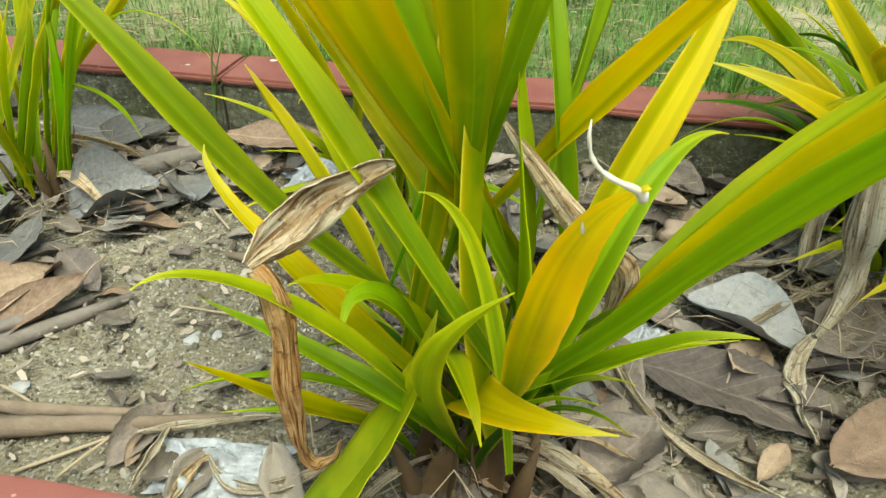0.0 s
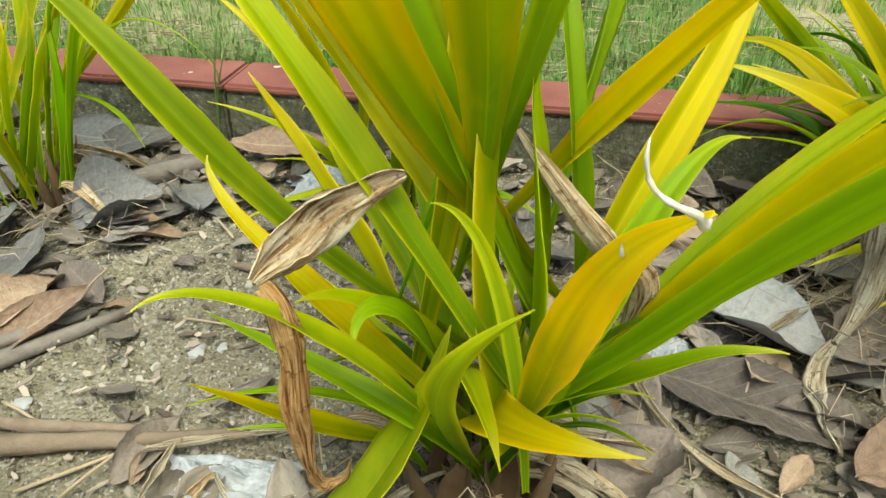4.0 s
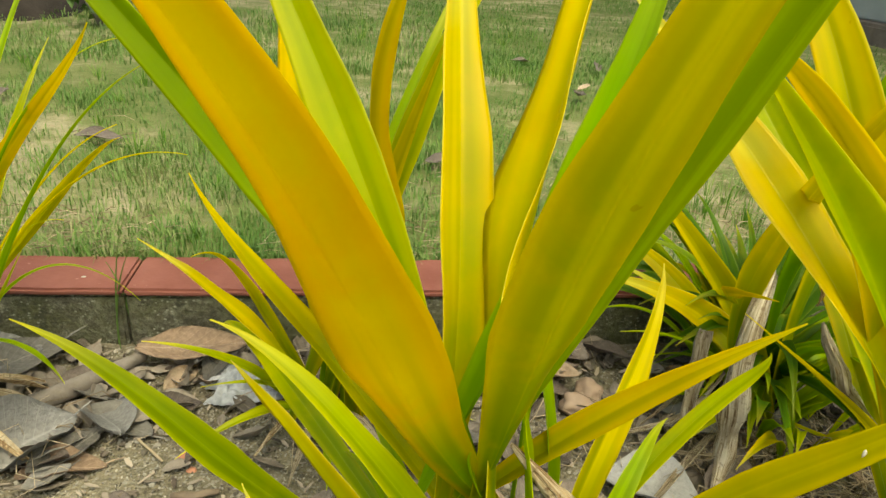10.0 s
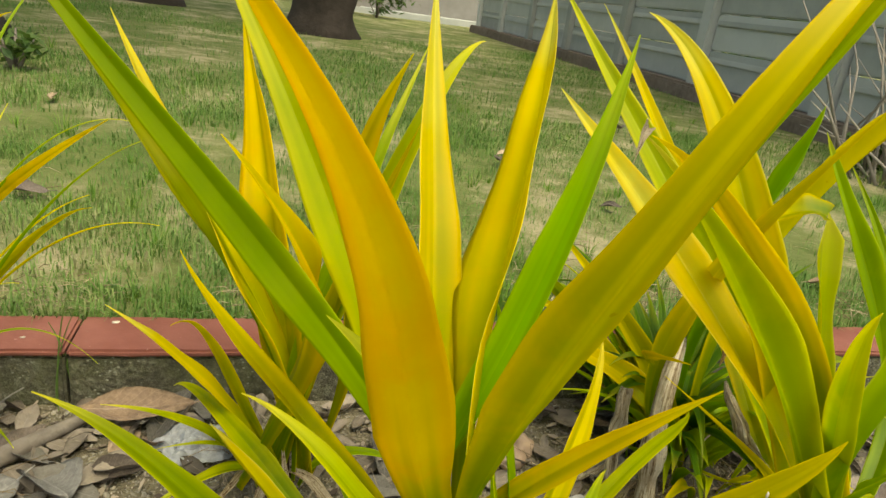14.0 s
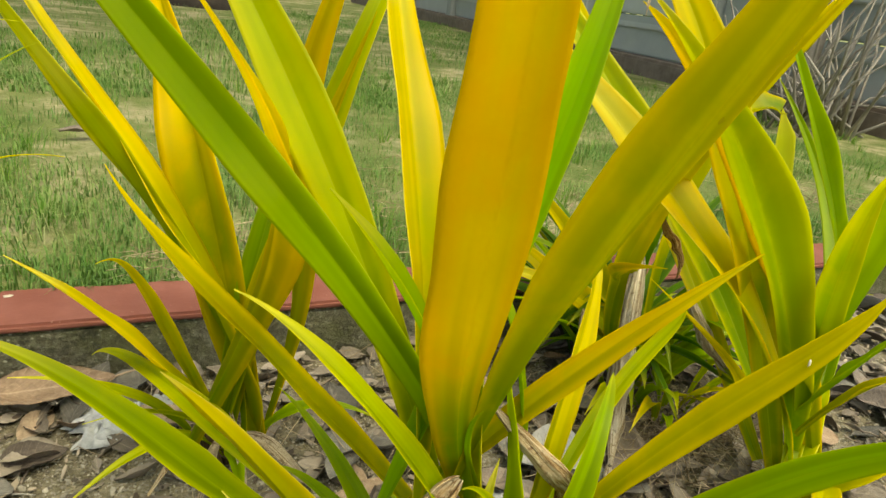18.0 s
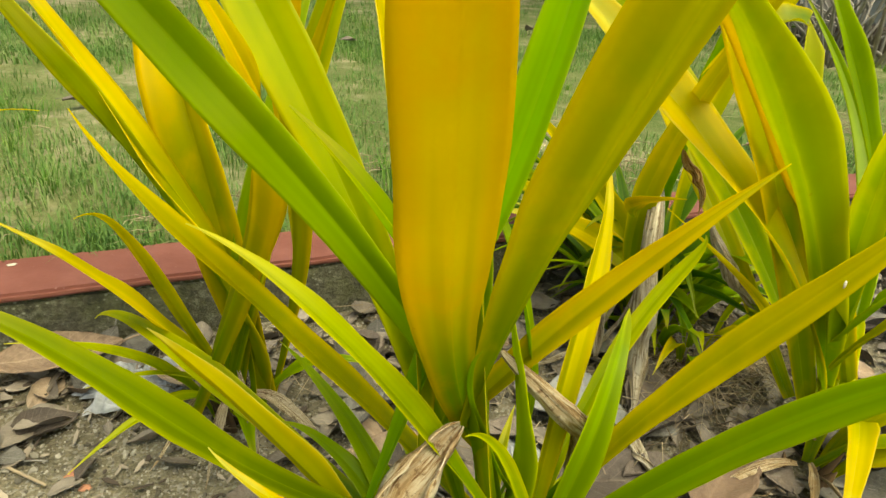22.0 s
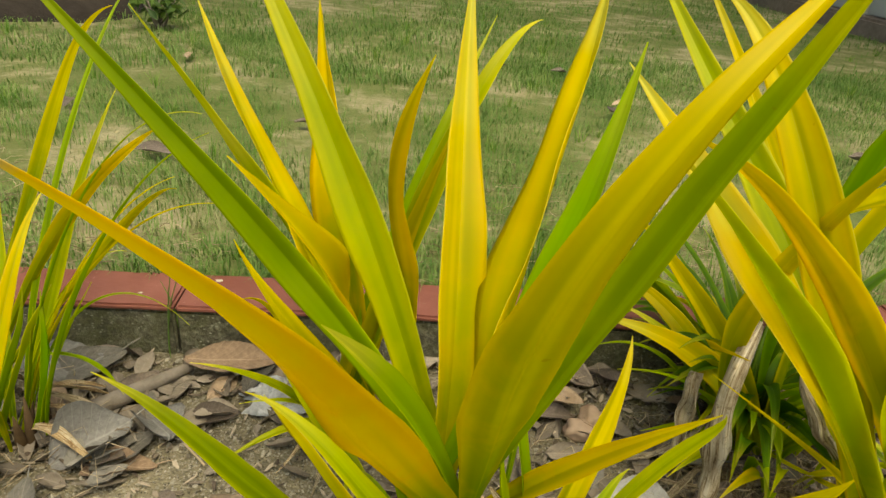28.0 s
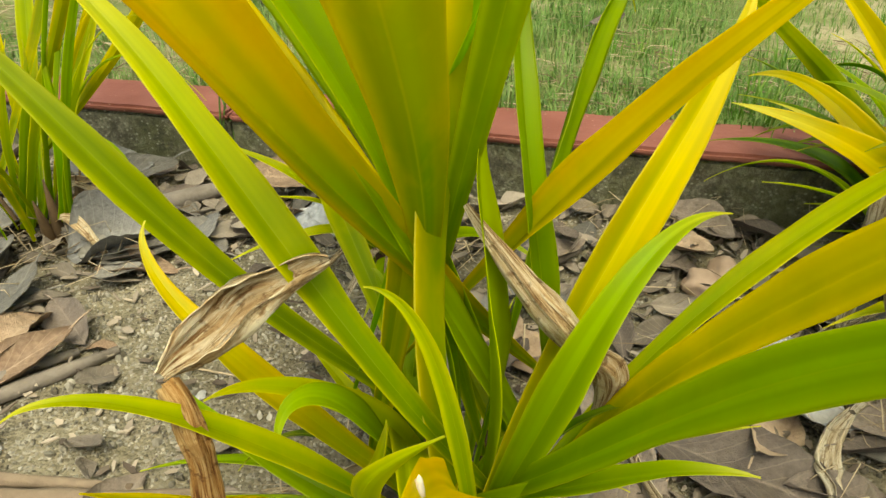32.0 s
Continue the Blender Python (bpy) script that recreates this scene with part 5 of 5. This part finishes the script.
for x, y, size, seed in ((0.278, 0.850, (0.021, 0.017, 0.019), 6), (0.305, 0.875, (0.017, 0.022, 0.018), 9)):
    vs, fs = lump(size, seed, 0.85, 3)
    pod = tagged(new("seed_pod", mesh_of("seed_pod", vs, fs, POD)), "smooth rounded tan seed pod lying in the litter", "seed pod")
    pod.location = (x, y, ground_z(x, y) + size[2] * 0.7)

for x, y, r in ((-0.286, 1.083, 0.0042), (-0.396, 1.035, 0.0024), (0.215, 1.06, 0.002)):
    vs, fs = lump((r * 1.4, r, r * 0.5), x * 9, 0.5, 2)
    fleck = tagged(new("lime_fleck", mesh_of("lime_fleck", vs, fs, BLEACHED)), "small white fleck lying on the red kerb top", "fleck")
    fleck.location = (x, y, 0.1008)

# crumpled thin plastic film in the litter
def film_mesh(seed, sx, sy, h):
    """A crinkled sheet of film: sharp small folds over larger humps, drooping to its torn edge."""
    bm = bmesh.new()
    bmesh.ops.create_grid(bm, x_segments=56, y_segments=42, size=1)
    for v in bm.verts:
        x, y = v.co.x, v.co.y
        r = 1 + 0.34 * noise.noise((x * 1.7, y * 1.7, seed + 4)) + 0.10 * noise.noise((x * 6, y * 6, seed + 5))
        d = noise.voronoi((x * 2.3, y * 3.1, seed))[0]
        e = noise.voronoi((x * 6.5, y * 5.0, seed + 3))[0]
        z = 0.55 * noise.noise((x * 1.8, y * 1.8, seed)) + 0.55 * (d[1] - d[0]) + 0.22 * (e[1] - e[0]) + 0.4
        v.co = Vector((x * sx * r, y * sy * r, h * max(0.05, z) * (1 - 0.9 * max(abs(x), abs(y)) ** 3)))
    bmesh.ops.solidify(bm, geom=bm.faces[:], thickness=0.0005)
    bmesh.ops.triangulate(bm, faces=bm.faces[:])
    me = bpy.data.meshes.new("plastic_bag")
    bm.to_mesh(me)
    bm.free()
    me.materials.append(PLASTIC)
    return me


for x, y, sx, sy, h, turn, seed, lab in (
        (-0.148, 0.905, 0.062, 0.036, 0.034, 0.1, 2, "crumpled pale grey plastic bag scrap in the litter"),
        (-0.106, 0.448, 0.046, 0.024, 0.020, 0.1, 11, "crumpled ash-grey plastic scrap near the front kerb"),
        (0.222, 0.645, 0.038, 0.026, 0.018, 1.3, 21, "small pale crumpled plastic scrap in the leaf litter")):
    scrap = tagged(new("plastic_bag", film_mesh(seed, sx, sy, h)), lab, "plastic bag")
    scrap.location = (x, y, ground_z(x, y) + 0.003)
    scrap.rotation_euler = (0, 0, turn)

# broken leaf litter, too much of it to count
packs = []
for me, _ in BROWN + GREY:
    co = np.empty(len(me.vertices) * 3, dtype=np.float32)
    me.vertices.foreach_get("co", co)
    packs.append((co.reshape(-1, 3), [tuple(f.vertices) for f in me.polygons]))
leaf_uv = [(k / 18, j / 8) for k in range(19) for j in range(9)] * 2
vs, fs, uvs = [], [], []
made = 0
while made < 900:
    x, y = rnd.uniform(-0.9, 1.25), rnd.uniform(0.39, 0.99)
    if rnd.random() > (0.12 if -0.34 < x < 0.02 and y < 0.82 else (0.45 if y < 0.70 else 1.0) if x < -0.3 else 1.0):
        continue
    made += 1
    co, faces = packs[made % len(packs)]
    s = rnd.uniform(0.016, 0.066)
    m = np.array(Euler((rnd.uniform(-0.6, 0.6), rnd.uniform(-0.5, 0.5), rnd.uniform(0, 6.3))).to_matrix()) * s
    o = len(vs)
    vs += [tuple(q) for q in co @ m.T + np.array((x, y, ground_z(x, y) + 0.004 + s * 0.12))]
    fs += [tuple(i + o for i in f) for f in faces]
    uvs += leaf_uv
tagged(new("leaf_litter", mesh_of("leaf_litter", vs, fs, FALLEN_MIX, uvs)), "grey-brown broken leaf litter covering the bed", "litter", kind="stuff")

# grit, crumbs of litter, dry fibres and grass: too many to count
protos = [lump((1, rnd.uniform(0.6, 1), rnd.uniform(0.6, 1)), i, 0.7, 1) for i in range(8)]
items = []
for i in range(18000):
    x, y = (rnd.uniform(-0.85, 1.1), rnd.uniform(0.38, 0.99)) if i < 13000 else (rnd.uniform(-0.42, 0.06), rnd.uniform(0.42, 0.88))
    s = rnd.uniform(0.0007, 0.0022) * (2.6 if rnd.random() < 0.06 else 1)
    m = Matrix.Translation((x, y, ground_z(x, y) + s * 0.25)) @ Euler((rnd.uniform(0, 6), rnd.uniform(0, 6), rnd.uniform(0, 6))).to_matrix().to_4x4()
    v, f = protos[i % 8]
    items.append(([m @ (q * s) for q in v], f))
tagged(new("grit", mesh_of("grit", *gather(items), PEBBLE, smooth=False)), "grey and pale grit scattered over the soil", "gravel", kind="stuff")

vs, fs = [], []
for i in range(3200):
    x, y = rnd.uniform(-0.9, 1.2), rnd.uniform(0.38, 0.99)
    if -0.3 < x < 0 and y < 0.8 and rnd.random() < 0.45:
        continue
    ln, w = rnd.uniform(0.002, 0.011), rnd.uniform(0.0008, 0.0035)
    m = Matrix.Translation((x, y, ground_z(x, y) + 0.003 + rnd.uniform(0, 0.006))) @ Euler((rnd.uniform(-0.5, 0.5), rnd.uniform(-0.4, 0.4), rnd.uniform(0, 6.3))).to_matrix().to_4x4()
    o = len(vs)
    t = 0.0007
    for z in (t, -t):
        vs += [m @ Vector(q) for q in ((-ln, -w * 0.3, z), (-ln * 0.2, -w, z), (ln, -w * 0.2, z), (ln * 0.6, w * 0.8, z), (-ln * 0.6, w, z))]
    fs += [(o, o + 1, o + 2, o + 3, o + 4), (o + 9, o + 8, o + 7, o + 6, o + 5)] + [(o + k, o + 5 + k, o + 5 + (k + 1) % 5, o + (k + 1) % 5) for k in range(5)]
tagged(new("leaf_crumbs", mesh_of("leaf_crumbs", vs, fs, CHIP, smooth=False)), "brown crumbs of broken leaf and bark on the soil", "litter", kind="stuff")

items = []
for i in range(1150):
    spot = rnd.choice(((0.47, 0.72, 0.10), (0.52, 0.66, 0.09), (0.42, 0.70, 0.08), (0.5, 0.74, 0.09), (0.56, 0.70, 0.1), (-0.05, 0.85, 0.07), (0.60, 0.72, 0.08), (-0.46, 0.80, 0.10), (0.08, 0.5, 0.09), (0.3, 0.8, 0.2)))
    x, y = rnd.gauss(spot[0], spot[2] * 0.6), min(0.97, max(0.42, rnd.gauss(spot[1], spot[2] * 0.6)))
    a, ln = rnd.uniform(0, 6.28), rnd.uniform(0.02, 0.07)
    z = ground_z(x, y)
    s = Vector((x, y, z + rnd.uniform(0.002, 0.03)))
    e = s + Vector((math.cos(a) * ln, math.sin(a) * ln, rnd.uniform(-0.015, 0.02)))
    e.z = max(e.z, z + 0.003)
    mid = (s + e) / 2 + Vector((rnd.uniform(-1, 1), rnd.uniform(-1, 1), rnd.uniform(0, 1))) * ln * 0.45
    r = rnd.uniform(0.0003, 0.0007)
    items.append(tube([s, mid, e], [r, r, r * 0.5], 4))
for i in range(2600):
    x, y = rnd.uniform(-1.2, 1.9), 1.11 + abs(rnd.gauss(0, 0.28))
    if noise.noise((x * 2.4, y * 2.4, 12.0)) < -0.12:
        continue
    a, ln = rnd.uniform(0, 6.28), rnd.uniform(0.02, 0.075)
    s = Vector((x, y, LAWN_Z + rnd.uniform(0.004, 0.016)))
    e = s + Vector((math.cos(a) * ln, math.sin(a) * ln * 0.6, rnd.uniform(-0.004, 0.010)))
    r = rnd.uniform(0.0004, 0.0010)
    if min(s.y, e.y) < 1.112:
        continue
    items.append(tube([s, (s + e) / 2 + Vector((rnd.uniform(-1, 1), rnd.uniform(0, 1), rnd.uniform(0, 0.6))) * ln * 0.2, e], [r, r, r * 0.5], 4))
tagged(new("dry_fibres", mesh_of("dry_fibres", *gather(items), STRAW)), "tangle of pale dry fibres and straw round the clumps and behind the kerb", "straw", kind="stuff")


def grass(name, label, seed, count, x0, x1, y0, y1, ln, wd, patch):
    """Grass as bent two-piece blades, thicker on patches."""
    r = np.random.RandomState(seed)
    vs, fs = [], []
    made = 0
    while made < count:
        x, y = r.uniform(x0, x1), y0 + (y1 - y0) * r.uniform(0, 1) ** 1.35
        d = 0.5 + 0.75 * noise.noise((x * patch, y * patch, 4.0)) + 0.35 * noise.noise((x * patch * 4, y * patch * 4, 9.0))
        if r.uniform(0, 1) > max(0.03, 1.7 * d - 0.45):
            continue
        made += 1
        tall = 0.8 + 2.2 * max(0, noise.noise((x * patch * 2.6, y * patch * 2.6, 30.0)) - 0.12)
        h, a, w = ln * r.uniform(0.4, 1.3) * tall, r.uniform(0, 6.283), wd * r.uniform(0.6, 1.3)
        lean = r.uniform(0.4, 2.0)
        dx, dy = math.cos(a), math.sin(a)
        z = LAWN_Z + 0.004
        o = len(vs)
        sx, sy = -dy * w, dx * w
        mx, my, mz = x + dx * h * lean * 0.25, y + dy * h * lean * 0.25, z + h * 0.6
        ex, ey, ez = x + dx * h * lean * 0.7, y + dy * h * lean * 0.7, z + h * (1.0 - 0.3 * lean)
        vs += [(x - sx, y - sy, z - 0.01), (x + sx, y + sy, z - 0.01), (mx - sx * 0.8, my - sy * 0.8, mz), (mx + sx * 0.8, my + sy * 0.8, mz), (ex, ey, max(ez, z + 0.004))]
        fs += [(o, o + 1, o + 3, o + 2), (o + 2, o + 3, o + 4)]
    tagged(new(name, mesh_of(name, vs, fs, GRASS)), label, "grass", kind="stuff")


grass("lawn_grass", "short patchy lawn grass behind the bed kerb", 5, 60000, -1.5, 2.6, 1.10, 3.4, 0.026, 0.0011, 2.2)
grass("lawn_grass", "short patchy lawn grass across the garden", 6, 44000, -4.0, 3.9, 2.6, 9.0, 0.034, 0.0022, 0.9)
grass("lawn_grass", "taller grass along the back of the kerb", 7, 2600, -1.4, 2.2, 1.105, 1.32, 0.030, 0.0012, 3.0)
grass("lawn_grass", "short lawn grass before the front kerb", 8, 1500, -0.8, 0.9, -0.6, 0.24, 0.02, 0.0013, 2.2)


def tufts(seed, count, x0, x1, y0, y1, tall):
    """Denser, taller tufts of grass standing out of the lawn."""
    r = random.Random(seed)
    vs, fs = [], []
    for i in range(count):
        cx, cy = r.uniform(x0, x1), r.uniform(y0, y1)
        size = tall * r.uniform(0.5, 1.2)
        for k in range(r.randint(14, 34)):
            a, d = r.uniform(0, 6.283), abs(r.gauss(0, 0.35)) * size
            h, w = size * r.uniform(0.5, 1.1), r.uniform(0.0007, 0.0014)
            dx, dy = math.cos(a), math.sin(a)
            x, y, z, lean = cx + dx * d, cy + dy * d, LAWN_Z - 0.004, r.uniform(0.1, 0.9)
            o = len(vs)
            for u, s in ((0, 1.0), (0.5, 0.85)):
                q = (x + dx * h * lean * u * u, y + dy * h * lean * u * u, z + h * u * (1.1 - 0.25 * lean * u))
                vs += [(q[0] - dy * w * s, q[1] + dx * w * s, q[2]), (q[0] + dy * w * s, q[1] - dx * w * s, q[2])]
            vs.append((x + dx * h * lean, y + dy * h * lean, z + h * (1.1 - 0.25 * lean)))
            fs += [(o, o + 1, o + 3, o + 2), (o + 2, o + 3, o + 4)]
    tagged(new("grass_tufts", mesh_of("grass_tufts", vs, fs, TUFT)), "taller green tufts in the patchy lawn", "grass", kind="stuff")


g = Graph("tuft_blade", 0.5, 0.25)
col = g.ramp(g.island(), [(0.0, (0.07, 0.18, 0.015)), (1.0, (0.30, 0.38, 0.09)), (0.6, (0.14, 0.28, 0.03))])
g.color(col)
g.thin(col, 0.4)
TUFT = g.mat
tufts(91, 70, -1.4, 2.3, 1.13, 2.2, 0.055)
tufts(92, 110, -2.2, 3.0, 2.0, 4.6, 0.07)
tufts(93, 14, 0.25, 0.8, 1.12, 1.5, 0.085)
for i, (x, y, h, a) in enumerate(((-0.345, 1.02, 0.19, 1.1), (-0.35, 1.03, 0.15, 0.9), (-0.33, 1.04, 0.12, 2.2))):
    d = Vector((math.cos(a), 0.3, 0)) * 0.05
    s = Vector((x, y - 0.03, 0.01))
    tuft = new("grass_stem", blade_mesh("grass_stem", [s, s + Vector((0, 0.0, h * 0.4)), s + d * 0.4 + Vector((0, 0, h * 0.8)), s + d + Vector((0, 0, h))], 0.0045, 20, GRASS, 0.3, 0.1, 80 + i, n=14))
    tagged(tuft, "single green grass stem growing against the kerb", "grass")

# scars on old leaves and a withered tip
for at, plant in (((0.2390, 0.3845, 0.3495), A), ((0.2776, 0.4955, 0.4478), B), ((0.1076, 0.2725, 0.3438), A)):
    vs, fs = lump((0.0010, 0.0007, 0.0026), at[0] * 50, 1.0, 2)
    part("scar", mesh_of("scar", [v + Vector(at) - plant.location for v in vs], fs, BLEACHED), plant, "small pale dry scar on a leaf")
leaf(B, (0.205, 0.565, 0.541), (0.185, 0.535, 0.556), (0.168, 0.51, 0.552), (0.158, 0.498, 0.530), 0.009, 30, PALE_DRY, "shrivelled pale dry leaf tip", "dry_tip", fold=0.8, ripple=1.0)
